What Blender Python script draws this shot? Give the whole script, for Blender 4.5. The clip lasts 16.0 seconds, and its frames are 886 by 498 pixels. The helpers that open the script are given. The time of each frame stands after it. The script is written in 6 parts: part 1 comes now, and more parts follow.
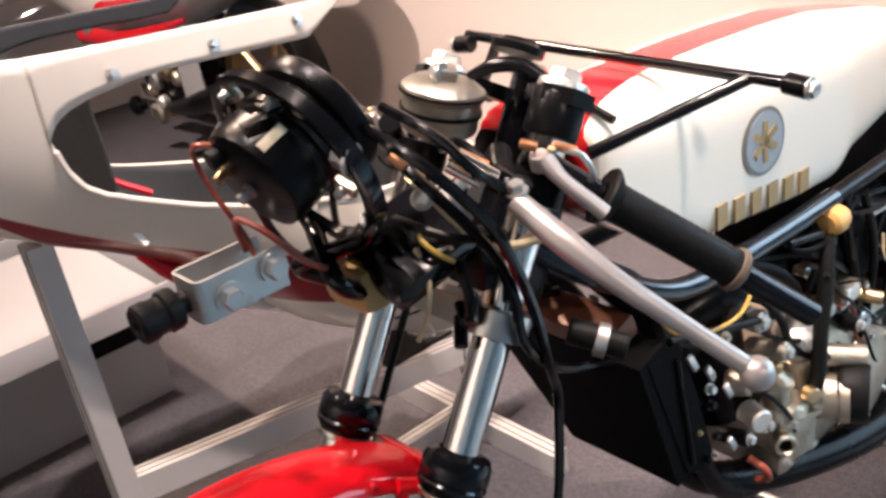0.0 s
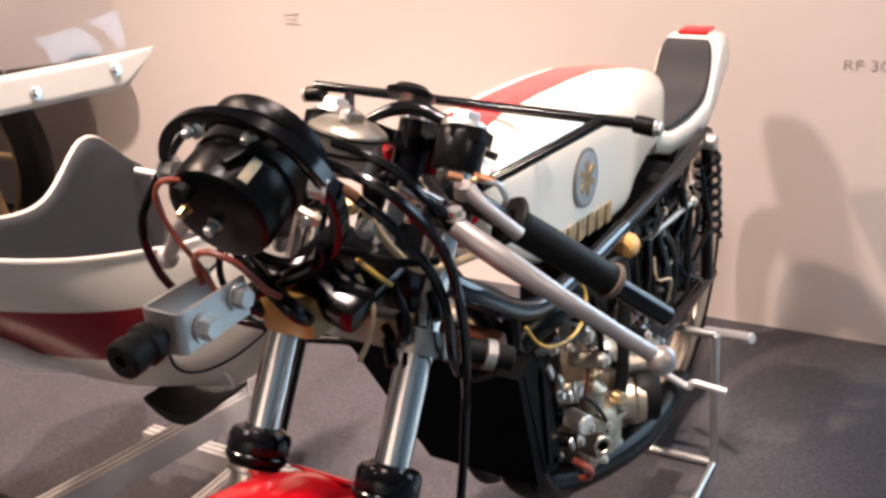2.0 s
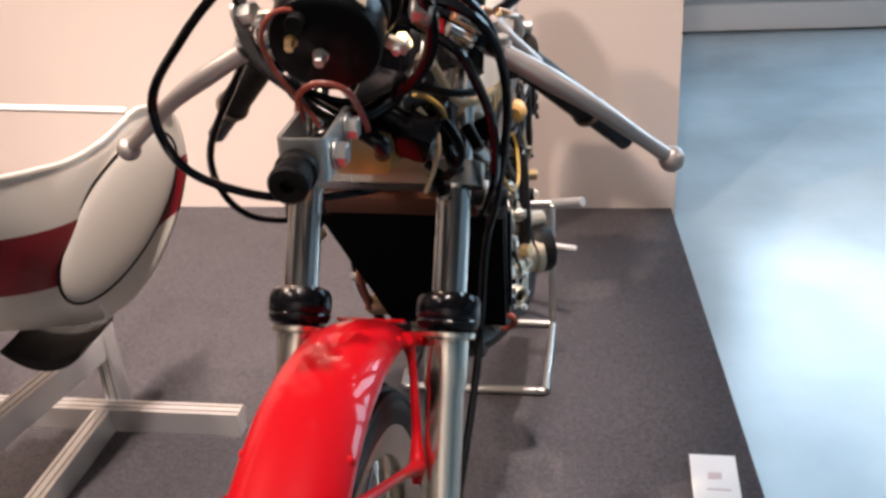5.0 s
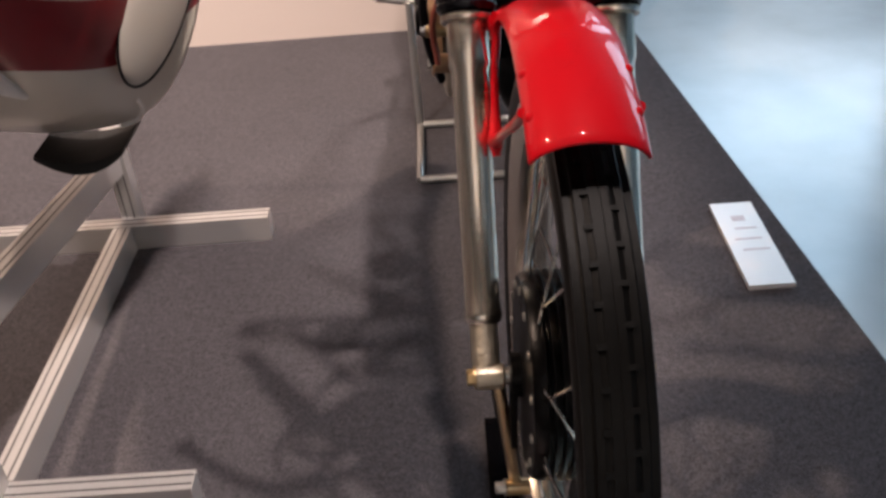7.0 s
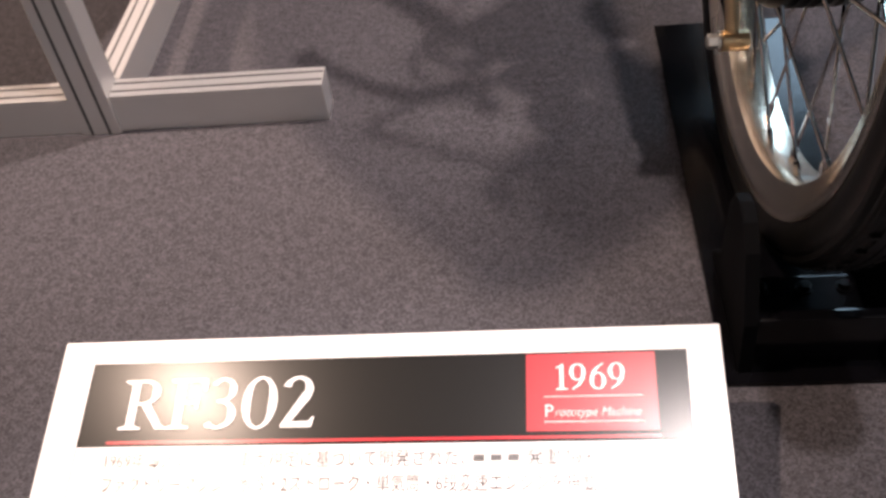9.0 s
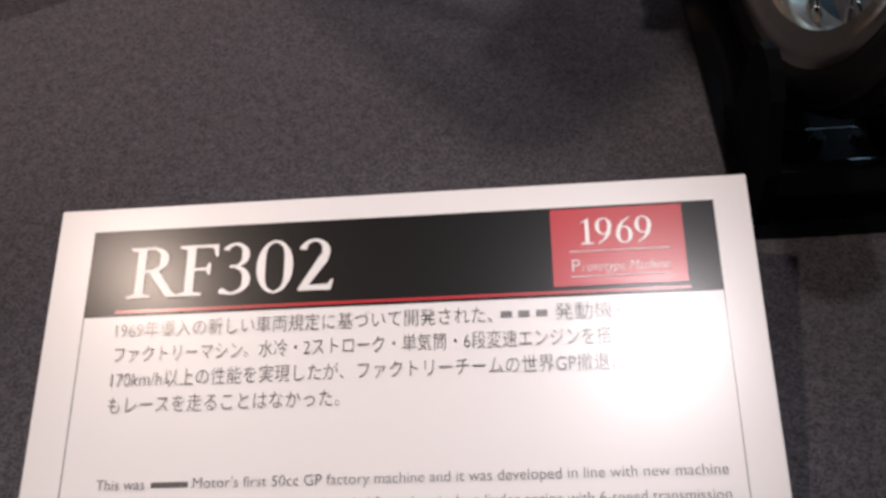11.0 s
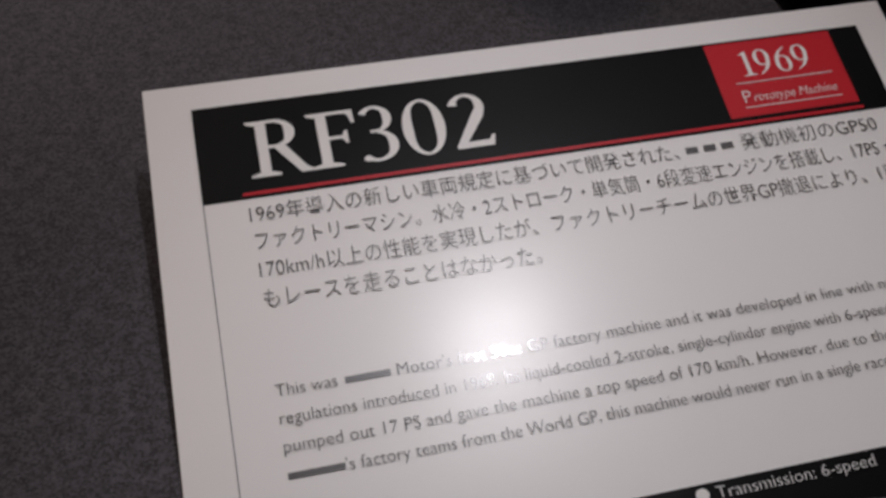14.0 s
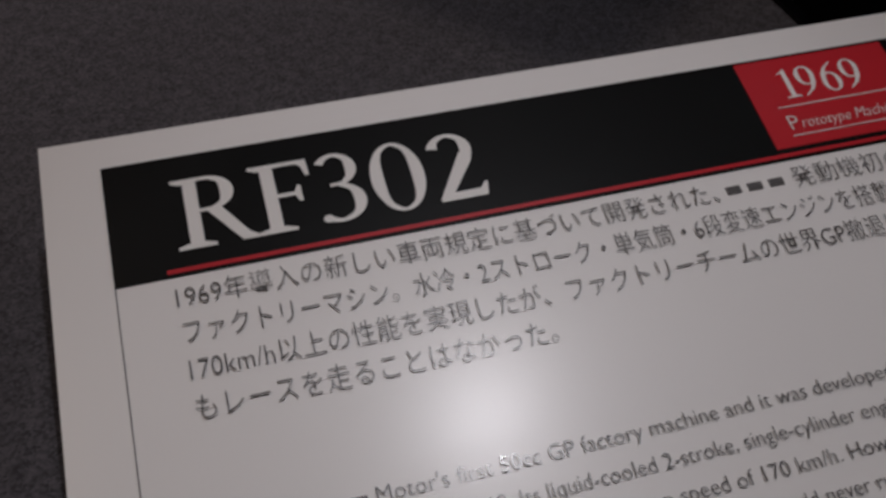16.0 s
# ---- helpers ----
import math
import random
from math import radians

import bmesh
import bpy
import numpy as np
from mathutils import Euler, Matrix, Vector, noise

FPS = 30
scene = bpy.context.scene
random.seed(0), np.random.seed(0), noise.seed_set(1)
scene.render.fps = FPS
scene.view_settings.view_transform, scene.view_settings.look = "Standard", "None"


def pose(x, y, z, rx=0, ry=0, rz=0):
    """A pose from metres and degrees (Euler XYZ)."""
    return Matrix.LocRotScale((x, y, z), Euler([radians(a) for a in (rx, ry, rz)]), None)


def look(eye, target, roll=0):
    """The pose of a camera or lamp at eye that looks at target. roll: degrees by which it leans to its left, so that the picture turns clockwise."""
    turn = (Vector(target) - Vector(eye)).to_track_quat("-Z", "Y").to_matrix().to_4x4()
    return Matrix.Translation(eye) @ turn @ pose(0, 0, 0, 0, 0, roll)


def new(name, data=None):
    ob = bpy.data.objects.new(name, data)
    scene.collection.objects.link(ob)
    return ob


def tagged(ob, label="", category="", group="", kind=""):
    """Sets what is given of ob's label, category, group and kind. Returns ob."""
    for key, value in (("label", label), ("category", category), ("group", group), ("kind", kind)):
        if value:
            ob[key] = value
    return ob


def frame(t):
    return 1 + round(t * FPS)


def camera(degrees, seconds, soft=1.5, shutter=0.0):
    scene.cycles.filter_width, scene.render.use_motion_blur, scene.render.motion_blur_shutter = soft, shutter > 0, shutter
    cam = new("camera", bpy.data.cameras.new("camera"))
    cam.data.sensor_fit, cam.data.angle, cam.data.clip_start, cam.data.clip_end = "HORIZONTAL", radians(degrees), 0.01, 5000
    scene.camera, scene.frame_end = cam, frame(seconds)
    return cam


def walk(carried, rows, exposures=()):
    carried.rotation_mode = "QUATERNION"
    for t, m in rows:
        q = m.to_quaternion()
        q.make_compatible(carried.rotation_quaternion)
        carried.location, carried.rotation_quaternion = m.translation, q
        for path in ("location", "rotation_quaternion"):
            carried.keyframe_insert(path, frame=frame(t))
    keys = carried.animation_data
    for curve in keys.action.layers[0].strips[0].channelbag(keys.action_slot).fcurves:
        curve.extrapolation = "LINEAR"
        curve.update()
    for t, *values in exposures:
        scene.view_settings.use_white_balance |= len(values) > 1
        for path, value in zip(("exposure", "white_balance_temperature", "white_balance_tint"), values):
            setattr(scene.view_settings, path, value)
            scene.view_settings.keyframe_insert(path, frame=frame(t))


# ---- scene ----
cam = camera(48.9, 16.0, soft=3.1)
PATH = [
    (0, (0.571, -0.214, 1.01), (-0.896, 0.88, 0.202), -10.4),
    (0.5, (0.525, -0.24, 1.021), (-0.891, 0.953, 0.265), -8.1),
    (1, (0.513, -0.25, 1.013), (-0.781, 1.066, 0.243), -6.6),
    (1.5, (0.503, -0.303, 1.012), (-0.593, 1.182, 0.244), -4.4),
    (2, (0.468, -0.392, 1.033), (-0.505, 1.177, 0.263), -5.0),
    (2.5, (0.434, -0.465, 1.041), (-0.482, 1.129, 0.252), -7.9),
    (3, (0.402, -0.517, 1.028), (-0.484, 1.113, 0.282), -5.7),
    (3.5, (0.367, -0.553, 1.01), (-0.44, 1.083, 0.19), -5.1),
    (4, (0.312, -0.566, 0.982), (-0.372, 1.074, 0.066), -5.5),
    (4.2, (0.291, -0.563, 0.984), (-0.319, 1.127, 0.104), -5.5),
    (6.3, (0.022, -0.667, 0.94), (-0.06, 1.101, 0.01), -2.8),
    (6.5, (-0.015, -0.687, 0.922), (-0.09, 1.06, -0.05), -4.1),
    (7, (-0.078, -0.72, 0.853), (-0.121, 0.954, -0.242), -4.9),
    (7.5, (-0.128, -0.726, 0.775), (-0.19, 0.91, -0.374), -5.7),
    (8, (-0.157, -0.717, 0.691), (-0.293, 0.857, -0.535), -7.0),
    (8.5, (-0.182, -0.717, 0.633), (-0.375, 0.765, -0.695), -8.3),
    (9, (-0.197, -0.718, 0.596), (-0.399, 0.679, -0.822), -8.3),
    (9.5, (-0.21, -0.726, 0.566), (-0.41, 0.606, -0.912), -7.8),
    (9.7, (-0.21, -0.729, 0.557), (-0.404, 0.546, -0.972), -7.6),
    (11.8, (-0.381, -0.694, 0.586), (-0.271, 0.511, -1.007), -1.6),
    (12, (-0.428, -0.688, 0.59), (-0.233, 0.506, -1.002), 1.0),
    (12.5, (-0.478, -0.711, 0.599), (-0.112, 0.468, -0.975), 4.2),
    (13, (-0.53, -0.716, 0.583), (-0.052, 0.402, -1.005), 8.3),
    (13.5, (-0.541, -0.719, 0.515), (-0.112, 0.443, -1.055), 6.9),
    (14, (-0.515, -0.732, 0.44), (-0.09, 0.502, -1.076), 5.4),
    (14.5, (-0.508, -0.731, 0.381), (-0.057, 0.559, -1.08), 5.5),
    (15, (-0.511, -0.7, 0.36), (-0.024, 0.623, -1.059), 4.5),
    (15.5, (-0.508, -0.673, 0.35), (-0.008, 0.665, -1.05), 4.0),
    (16, (-0.491, -0.656, 0.35), (0.0, 0.678, -1.058), 3.4),
]
walk(cam, [(t, look(eye, target, roll)) for t, eye, target, roll in PATH], [(0.0, 0.42, 6500, 15), (2.0, 0.18, 6550, 15), (4.2, 0.05, 6500, 13), (6.4, 0.0, 6450, 13), (7.0, -0.32, 6500, 14), (8.0, -0.18, 6520, 14), (8.6, 0.0, 6450, 15), (9.0, -0.02, 6380, 15), (9.7, -0.2, 6250, 14), (11.8, -1.85, 5800, 11), (13.5, -2.1, 5720, 8), (14.3, -2.2, 5700, 8), (15.2, -2.55, 5680, 8), (16.0, -2.6, 5680, 8)])

# ---- world and lights ----
world = bpy.data.worlds.new("hall")
scene.world = world
world.use_nodes = True
wbg = world.node_tree.nodes["Background"]
wbg.inputs["Color"].default_value = (1.0, 0.9, 0.82, 1)
wbg.inputs["Strength"].default_value = 0.05


def spot(name, eye, target, watts, size=70, radius=0.05, colour=(1.0, 0.83, 0.72), blend=0.85):
    data = bpy.data.lights.new(name, "SPOT")
    data.energy, data.spot_size, data.spot_blend, data.shadow_soft_size, data.color = watts, radians(size), blend, radius, colour
    ob = new(name, data)
    ob.matrix_world = look(eye, target)
    return ob


def area(name, eye, target, watts, sx, sy, colour):
    data = bpy.data.lights.new(name, "AREA")
    data.shape, data.size, data.size_y, data.energy, data.color = "RECTANGLE", sx, sy, watts, colour
    ob = new(name, data)
    ob.matrix_world = look(eye, target)
    return ob


spot("key_or_fill_spot", (0.13, -0.26, 2.85), (-0.60, 0.10, 0.3), 190, 55, 0.045, (1.0, 0.86, 0.79))
# Added narrow fill that brightens only the caption board, not a known fixture.
spot("key_or_fill_spot", (0.10, -0.30, 2.85), (-0.33, -0.46, 0.03), 335, 14, 0.05, (1.0, 0.90, 0.85))
spot("key_or_fill_spot", (-1.68, 0.04, 2.72), (-0.85, 0.50, 0.25), 330, 78, 0.05, (1.0, 0.75, 0.57))
spot("key_or_fill_spot", (-1.03, -0.90, 2.80), (-0.05, 1.57, 0.70), 230, 60, 0.10, (1.0, 0.84, 0.74))
# Added fill for the back wall's right part; no source is known here.
spot("key_or_fill_spot", (0.25, 0.20, 2.90), (0.12, 1.57, 0.70), 190, 60, 0.10, (1.0, 0.83, 0.72))
spot("key_or_fill_spot", (0.40, 0.45, 2.88), (-0.60, 0.72, 0.2), 350, 42, 0.035, (1.0, 0.82, 0.72), 0.5)
# Added fill from the hall side that brightens the tank's left flank.
spot("key_or_fill_spot", (3.40, -0.30, 2.70), (0.05, 0.58, 0.68), 190, 13, 0.06, (1.0, 0.83, 0.71))
spot("key_or_fill_spot", (-2.75, -0.45, 2.85), (-2.3, 1.25, 0.4), 420, 62, 0.035)
# Added out-of-view lamp that lights the south wall for the chrome to reflect.
spot("south_wall_fill", (0.0, -2.3, 2.95), (0.0, -4.1, 1.3), 260, 120, 0.08)


# ---- materials ----
def rgb(c):
    return (c[0], c[1], c[2], 1)


def mat(name, colour, rough=0.5, metal=0.0, vary=0.12, scale=40.0, bump=0.0, bump_scale=300.0, coat=0.0, spec=0.5, rough_vary=0.1, alpha=1.0):
    m = bpy.data.materials.new(name)
    m.use_nodes = True
    nt = m.node_tree
    b = nt.nodes["Principled BSDF"]
    co = nt.nodes.new("ShaderNodeTexCoord")
    n1 = nt.nodes.new("ShaderNodeTexNoise")
    n1.inputs["Scale"].default_value, n1.inputs["Detail"].default_value = scale, 6
    nt.links.new(co.outputs["Object"], n1.inputs["Vector"])
    mix = nt.nodes.new("ShaderNodeMix")
    mix.data_type = "RGBA"
    mix.inputs["A"].default_value = rgb([v * (1 - vary) for v in colour])
    mix.inputs["B"].default_value = rgb([min(1, v * (1 + vary)) for v in colour])
    nt.links.new(n1.outputs["Fac"], mix.inputs["Factor"])
    nt.links.new(mix.outputs["Result"], b.inputs["Base Color"])
    ramp = nt.nodes.new("ShaderNodeMapRange")
    ramp.inputs["To Min"].default_value, ramp.inputs["To Max"].default_value = max(0.02, rough - rough_vary), min(1, rough + rough_vary)
    n2 = nt.nodes.new("ShaderNodeTexNoise")
    n2.inputs["Scale"].default_value, n2.inputs["Detail"].default_value = scale * 0.3, 5
    nt.links.new(co.outputs["Object"], n2.inputs["Vector"])
    nt.links.new(n2.outputs["Fac"], ramp.inputs["Value"])
    nt.links.new(ramp.outputs["Result"], b.inputs["Roughness"])
    b.inputs["Metallic"].default_value = metal
    b.inputs["Coat Weight"].default_value = coat
    b.inputs["Coat Roughness"].default_value = 0.06
    b.inputs["Specular IOR Level"].default_value = spec
    if bump:
        n3 = nt.nodes.new("ShaderNodeTexNoise")
        n3.inputs["Scale"].default_value, n3.inputs["Detail"].default_value = bump_scale, 4
        nt.links.new(co.outputs["Object"], n3.inputs["Vector"])
        bp = nt.nodes.new("ShaderNodeBump")
        bp.inputs["Strength"].default_value, bp.inputs["Distance"].default_value = bump, 0.002
        nt.links.new(n3.outputs["Fac"], bp.inputs["Height"])
        nt.links.new(bp.outputs["Normal"], b.inputs["Normal"])
    return m


def carpet_mat(name):
    m = mat(name, (0.115, 0.105, 0.11), 0.95, 0, 0.1, 6, 0.9, 500, spec=0.1)
    nt = m.node_tree
    b = nt.nodes["Principled BSDF"]
    co = nt.nodes["Texture Coordinate"]
    loops = nt.nodes.new("ShaderNodeTexVoronoi")
    loops.inputs["Scale"].default_value = 700
    nt.links.new(co.outputs["Object"], loops.inputs["Vector"])
    fine = nt.nodes.new("ShaderNodeSeparateColor")
    nt.links.new(loops.outputs["Color"], fine.inputs["Color"])
    ramp = nt.nodes.new("ShaderNodeValToRGB")
    ramp.color_ramp.elements[0].position, ramp.color_ramp.elements[0].color = 0.05, (0.052, 0.049, 0.055, 1)
    ramp.color_ramp.elements[1].position, ramp.color_ramp.elements[1].color = 0.95, (0.112, 0.106, 0.117, 1)
    nt.links.new(fine.outputs["Red"], ramp.inputs["Fac"])
    last = ramp.outputs["Color"]
    for scale, depth in ((110, 0.14), (4, 0.07)):
        big = nt.nodes.new("ShaderNodeTexNoise")
        big.inputs["Scale"].default_value, big.inputs["Detail"].default_value = scale, 5
        nt.links.new(co.outputs["Object"], big.inputs["Vector"])
        rng = nt.nodes.new("ShaderNodeMapRange")
        rng.inputs["From Min"].default_value, rng.inputs["From Max"].default_value = 0.3, 0.7
        rng.inputs["To Min"].default_value, rng.inputs["To Max"].default_value = 1 - depth, 1 + depth
        nt.links.new(big.outputs["Fac"], rng.inputs["Value"])
        mul = nt.nodes.new("ShaderNodeVectorMath")
        mul.operation = "SCALE"
        nt.links.new(last, mul.inputs[0])
        nt.links.new(rng.outputs["Result"], mul.inputs["Scale"])
        last = mul.outputs["Vector"]
    nt.links.new(last, b.inputs["Base Color"])
    return m


def glow_mat(name, colour, strength):
    m = bpy.data.materials.new(name)
    m.use_nodes = True
    b = m.node_tree.nodes["Principled BSDF"]
    b.inputs["Base Color"].default_value = (0, 0, 0, 1)
    b.inputs["Emission Color"].default_value, b.inputs["Emission Strength"].default_value = rgb(colour), strength
    return m


CARPET = carpet_mat("carpet")
DARKCEIL = mat("dark_ceiling", (0.05, 0.048, 0.048), 0.8, 0, 0.1, 3, 0.1, 40)
PALEWALL = mat("pale_wall", (0.80, 0.76, 0.72), 0.8, 0, 0.05, 2, 0.1, 40)
WALL = mat("wall_paint", (0.63, 0.55, 0.51), 0.8, 0, 0.03, 3, 0.15, 60)
# The strong colour mottle imitates patchy window reflections in the polish.
CONCRETE = mat("polished_floor", (0.44, 0.54, 0.60), 0.20, 0, 0.55, 2.2, 0.06, 14, spec=0.6, rough_vary=0.16)
WHITE = mat("white_lacquer", (0.74, 0.70, 0.61), 0.22, 0, 0.02, 8, 0, coat=0.6)
CREAM = mat("white_gelcoat", (0.62, 0.575, 0.51), 0.35, 0, 0.04, 10, 0, coat=0.3)
RED = mat("red_lacquer", (0.52, 0.004, 0.010), 0.45, 0, 0.06, 12, 0, coat=0.6, spec=0.06)
RED.node_tree.nodes["Principled BSDF"].inputs["Coat Roughness"].default_value = 0.03
BLACK = mat("black_enamel", (0.003, 0.003, 0.004), 0.14, 0, 0.3, 30, 0.05, 200, spec=0.32)
NAVY = mat("blue_black_enamel", (0.006, 0.009, 0.014), 0.14, 0, 0.3, 30, 0.05, 200, spec=0.6)
BRONZE = mat("bronze_rod", (0.55, 0.42, 0.26), 0.33, 1.0, 0.15, 40, 0.1, 150)
SATIN = mat("black_satin", (0.0025, 0.0025, 0.003), 0.30, 0, 0.3, 40, 0.12, 300, spec=0.14)
MATT = mat("matt_black", (0.0025, 0.0025, 0.003), 0.6, 0, 0.3, 40, 0.2, 300, spec=0.04)
RUBBER = mat("black_rubber", (0.0045, 0.0045, 0.0045), 0.5, 0, 0.3, 60, 0.25, 400, spec=0.15)
TYRE = mat("tyre_rubber", (0.0042, 0.004, 0.0038), 0.42, 0, 0.3, 50, 0.15, 300, spec=0.14)
CHROME = mat("chrome", (0.80, 0.745, 0.69), 0.13, 1.0, 0.04, 20, 0, rough_vary=0.04)
RIMALLOY = mat("rim_alloy", (0.78, 0.70, 0.58), 0.24, 1.0, 0.08, 40, 0.04, 150)
SLIDER = mat("polished_alloy", (0.82, 0.745, 0.64), 0.24, 1.0, 0.08, 25, 0.05, 150)
ALU = mat("anodised_alloy", (0.66, 0.65, 0.64), 0.36, 0.55, 0.05, 15, 0.04, 100)
GROOVE = mat("dark_slot_strip", (0.10, 0.10, 0.10), 0.5, 0.5, 0.1, 30)
PALECAST = mat("pale_cast_alloy", (0.66, 0.66, 0.62), 0.4, 0.7, 0.12, 40, 0.2, 160)
LEVER = mat("satin_lever_alloy", (0.46, 0.42, 0.40), 0.40, 0.75, 0.08, 30, 0.05, 200)
CASTING = mat("cast_alloy", (0.50, 0.45, 0.36), 0.38, 0.92, 0.5, 55, 0.6, 180)
AGEDALLOY = mat("aged_alloy", (0.36, 0.33, 0.28), 0.36, 0.85, 0.4, 45, 0.4, 160)
STEEL = mat("zinc_plate", (0.50, 0.50, 0.48), 0.34, 0.85, 0.15, 50, 0.1, 200)
BRASS = mat("brass", (0.50, 0.37, 0.20), 0.36, 1.0, 0.2, 60, 0.1, 200)
AMBER = mat("amber_resin", (0.42, 0.25, 0.07), 0.3, 0, 0.35, 25, 0.1, 100, coat=0.4)
YELLOWCAP = mat("yellow_cap", (0.50, 0.29, 0.09), 0.4, 0, 0.2, 40, 0.1, 100)
BROWNCAST = mat("brown_casting", (0.36, 0.22, 0.13), 0.42, 0.6, 0.3, 45, 0.4, 160)
COPPER = mat("brown_tank", (0.10, 0.034, 0.018), 0.4, 0.2, 0.3, 25, 0.1, 100)
YOKEMETAL = mat("machined_yoke", (0.52, 0.49, 0.45), 0.28, 1.0, 0.12, 30, 0.08, 120)
COPPERTIP = mat("copper_ferrule", (0.62, 0.30, 0.16), 0.3, 1.0, 0.15, 60)
SEATPAD = mat("seat_foam", (0.020, 0.019, 0.021), 0.75, 0, 0.2, 30, 0.5, 500)
FOAM = mat("black_foam", (0.012, 0.012, 0.012), 0.85, 0, 0.3, 60, 0.5, 400)
LINER = mat("dark_liner", (0.016, 0.017, 0.019), 0.6, 0, 0.35, 14, 0.3, 80)
WIRE_RED = mat("red_wire", (0.24, 0.05, 0.03), 0.4, 0, 0.1, 30)
WIRE_YEL = mat("yellow_wire", (0.42, 0.27, 0.05), 0.4, 0, 0.1, 30)
GRIPEND = mat("perished_rubber", (0.10, 0.075, 0.055), 0.55, 0, 0.2, 60, 0.2, 300, spec=0.25)
WIRE_TAN = mat("tan_hose", (0.45, 0.36, 0.22), 0.45, 0, 0.15, 30)
PAPER = mat("white_board", (0.82, 0.80, 0.79), 0.40, 0, 0.015, 10, 0.02, 200, coat=0.40)
PAPER.node_tree.nodes["Principled BSDF"].inputs["Coat Roughness"].default_value = 0.235
INKBLACK = mat("black_print", (0.003, 0.003, 0.003), 0.40, 0, 0.1, 10, 0.12, 130, coat=0.30, spec=0.06)
INKBLACK.node_tree.nodes["Principled BSDF"].inputs["Coat Roughness"].default_value = 0.21
INKFAINT = mat("faint_print", (0.62, 0.50, 0.50), 0.35, 0, 0.1, 10)
INKPALE = mat("pale_wall_print", (0.54, 0.47, 0.43), 0.5, 0, 0.1, 10)
INKWALL = mat("wall_print", (0.34, 0.28, 0.26), 0.5, 0, 0.1, 10)
INKRED = mat("red_print", (0.50, 0.016, 0.026), 0.32, 0, 0.05, 10, 0.02, 130, coat=0.4, spec=0.2)
INKRED.node_tree.nodes["Principled BSDF"].inputs["Coat Roughness"].default_value = 0.18
INKGREY = mat("grey_print", (0.085, 0.08, 0.08), 0.30, 0, 0.1, 10, coat=0.9)
INKGREY.node_tree.nodes["Principled BSDF"].inputs["Coat Roughness"].default_value = 0.13
INKWHITE = mat("white_print", (0.82, 0.80, 0.78), 0.3, 0, 0.02, 10)
BADGEGREY = mat("badge_rim", (0.16, 0.15, 0.14), 0.3, 0.5, 0.1, 60)
BADGEBLUE = mat("badge_face", (0.30, 0.34, 0.36), 0.3, 0.3, 0.15, 60)
LABELTAN = mat("aged_label", (0.40, 0.34, 0.24), 0.45, 0, 0.15, 60)
GOLDINK = mat("gold_print", (0.30, 0.21, 0.09), 0.35, 0.3, 0.1, 40)
TRAYWHITE = mat("grey_powder_coat", (0.30, 0.30, 0.31), 0.45, 0, 0.04, 8, 0.05, 200)
PLEXI = bpy.data.materials.new("clear_plexi")
PLEXI.use_nodes = True
_nt = PLEXI.node_tree
_tr, _gl, _mx, _fr = (_nt.nodes.new(k) for k in ("ShaderNodeBsdfTransparent", "ShaderNodeBsdfGlossy", "ShaderNodeMixShader", "ShaderNodeFresnel"))
_tr.inputs["Color"].default_value, _gl.inputs["Roughness"].default_value = (0.93, 0.94, 0.96, 1), 0.04
_nt.links.new(_fr.outputs["Fac"], _mx.inputs["Fac"])
_nt.links.new(_tr.outputs["BSDF"], _mx.inputs[1])
_nt.links.new(_gl.outputs["BSDF"], _mx.inputs[2])
_nt.links.new(_mx.outputs["Shader"], _nt.nodes["Material Output"].inputs["Surface"])
FARWALL = mat("blue_grey_wall", (0.42, 0.50, 0.56), 0.7, 0, 0.08, 2, 0.05, 60)
WINDOW = glow_mat("daylight", (0.55, 0.80, 1.0), 7.5)

# ---- builders ----
def part(name, bm, material, parent=None, label="", smooth=True, bevel=0.0):
    if bevel:
        bmesh.ops.bevel(bm, geom=[e for e in bm.edges if len(e.link_faces) == 2 and e.calc_face_angle(0) > 0.6], offset=bevel, segments=2, affect="EDGES", profile=0.6)
    bmesh.ops.recalc_face_normals(bm, faces=bm.faces)
    me = bpy.data.meshes.new(name)
    bm.to_mesh(me)
    bm.free()
    for m in material if isinstance(material, (list, tuple)) else [material]:
        me.materials.append(m)
    if smooth:
        me.polygons.foreach_set("use_smooth", [True] * len(me.polygons))
        me.set_sharp_from_angle(angle=radians(38))
    ob = new(name, me)
    if parent is not None:
        ob.parent = parent
    if label:
        ob["label"] = label
    return ob


def empty(name, m, label, category, group="", kind=""):
    ob = new(name)
    ob.empty_display_size = 0.05
    ob.matrix_world = m
    return tagged(ob, label, category, group, kind)


def frame_on(p, d, up=(0, 0, 1)):
    """A matrix at p whose z axis points along d."""
    d = Vector(d).normalized()
    up = Vector(up)
    if abs(d.dot(up)) > 0.98:
        up = Vector((0, 1, 0)) if abs(d.y) < 0.9 else Vector((1, 0, 0))
    x = up.cross(d).normalized()
    y = d.cross(x)
    m = Matrix((x, y, d)).transposed().to_4x4()
    m.translation = Vector(p)
    return m


def box(c, s, m=None, bm=None):
    bm = bm or bmesh.new()
    mm = (m or Matrix.Identity(4)) @ Matrix.Translation(c) @ Matrix.Diagonal((*s, 1))
    bmesh.ops.create_cube(bm, size=1.0, matrix=mm)
    return bm


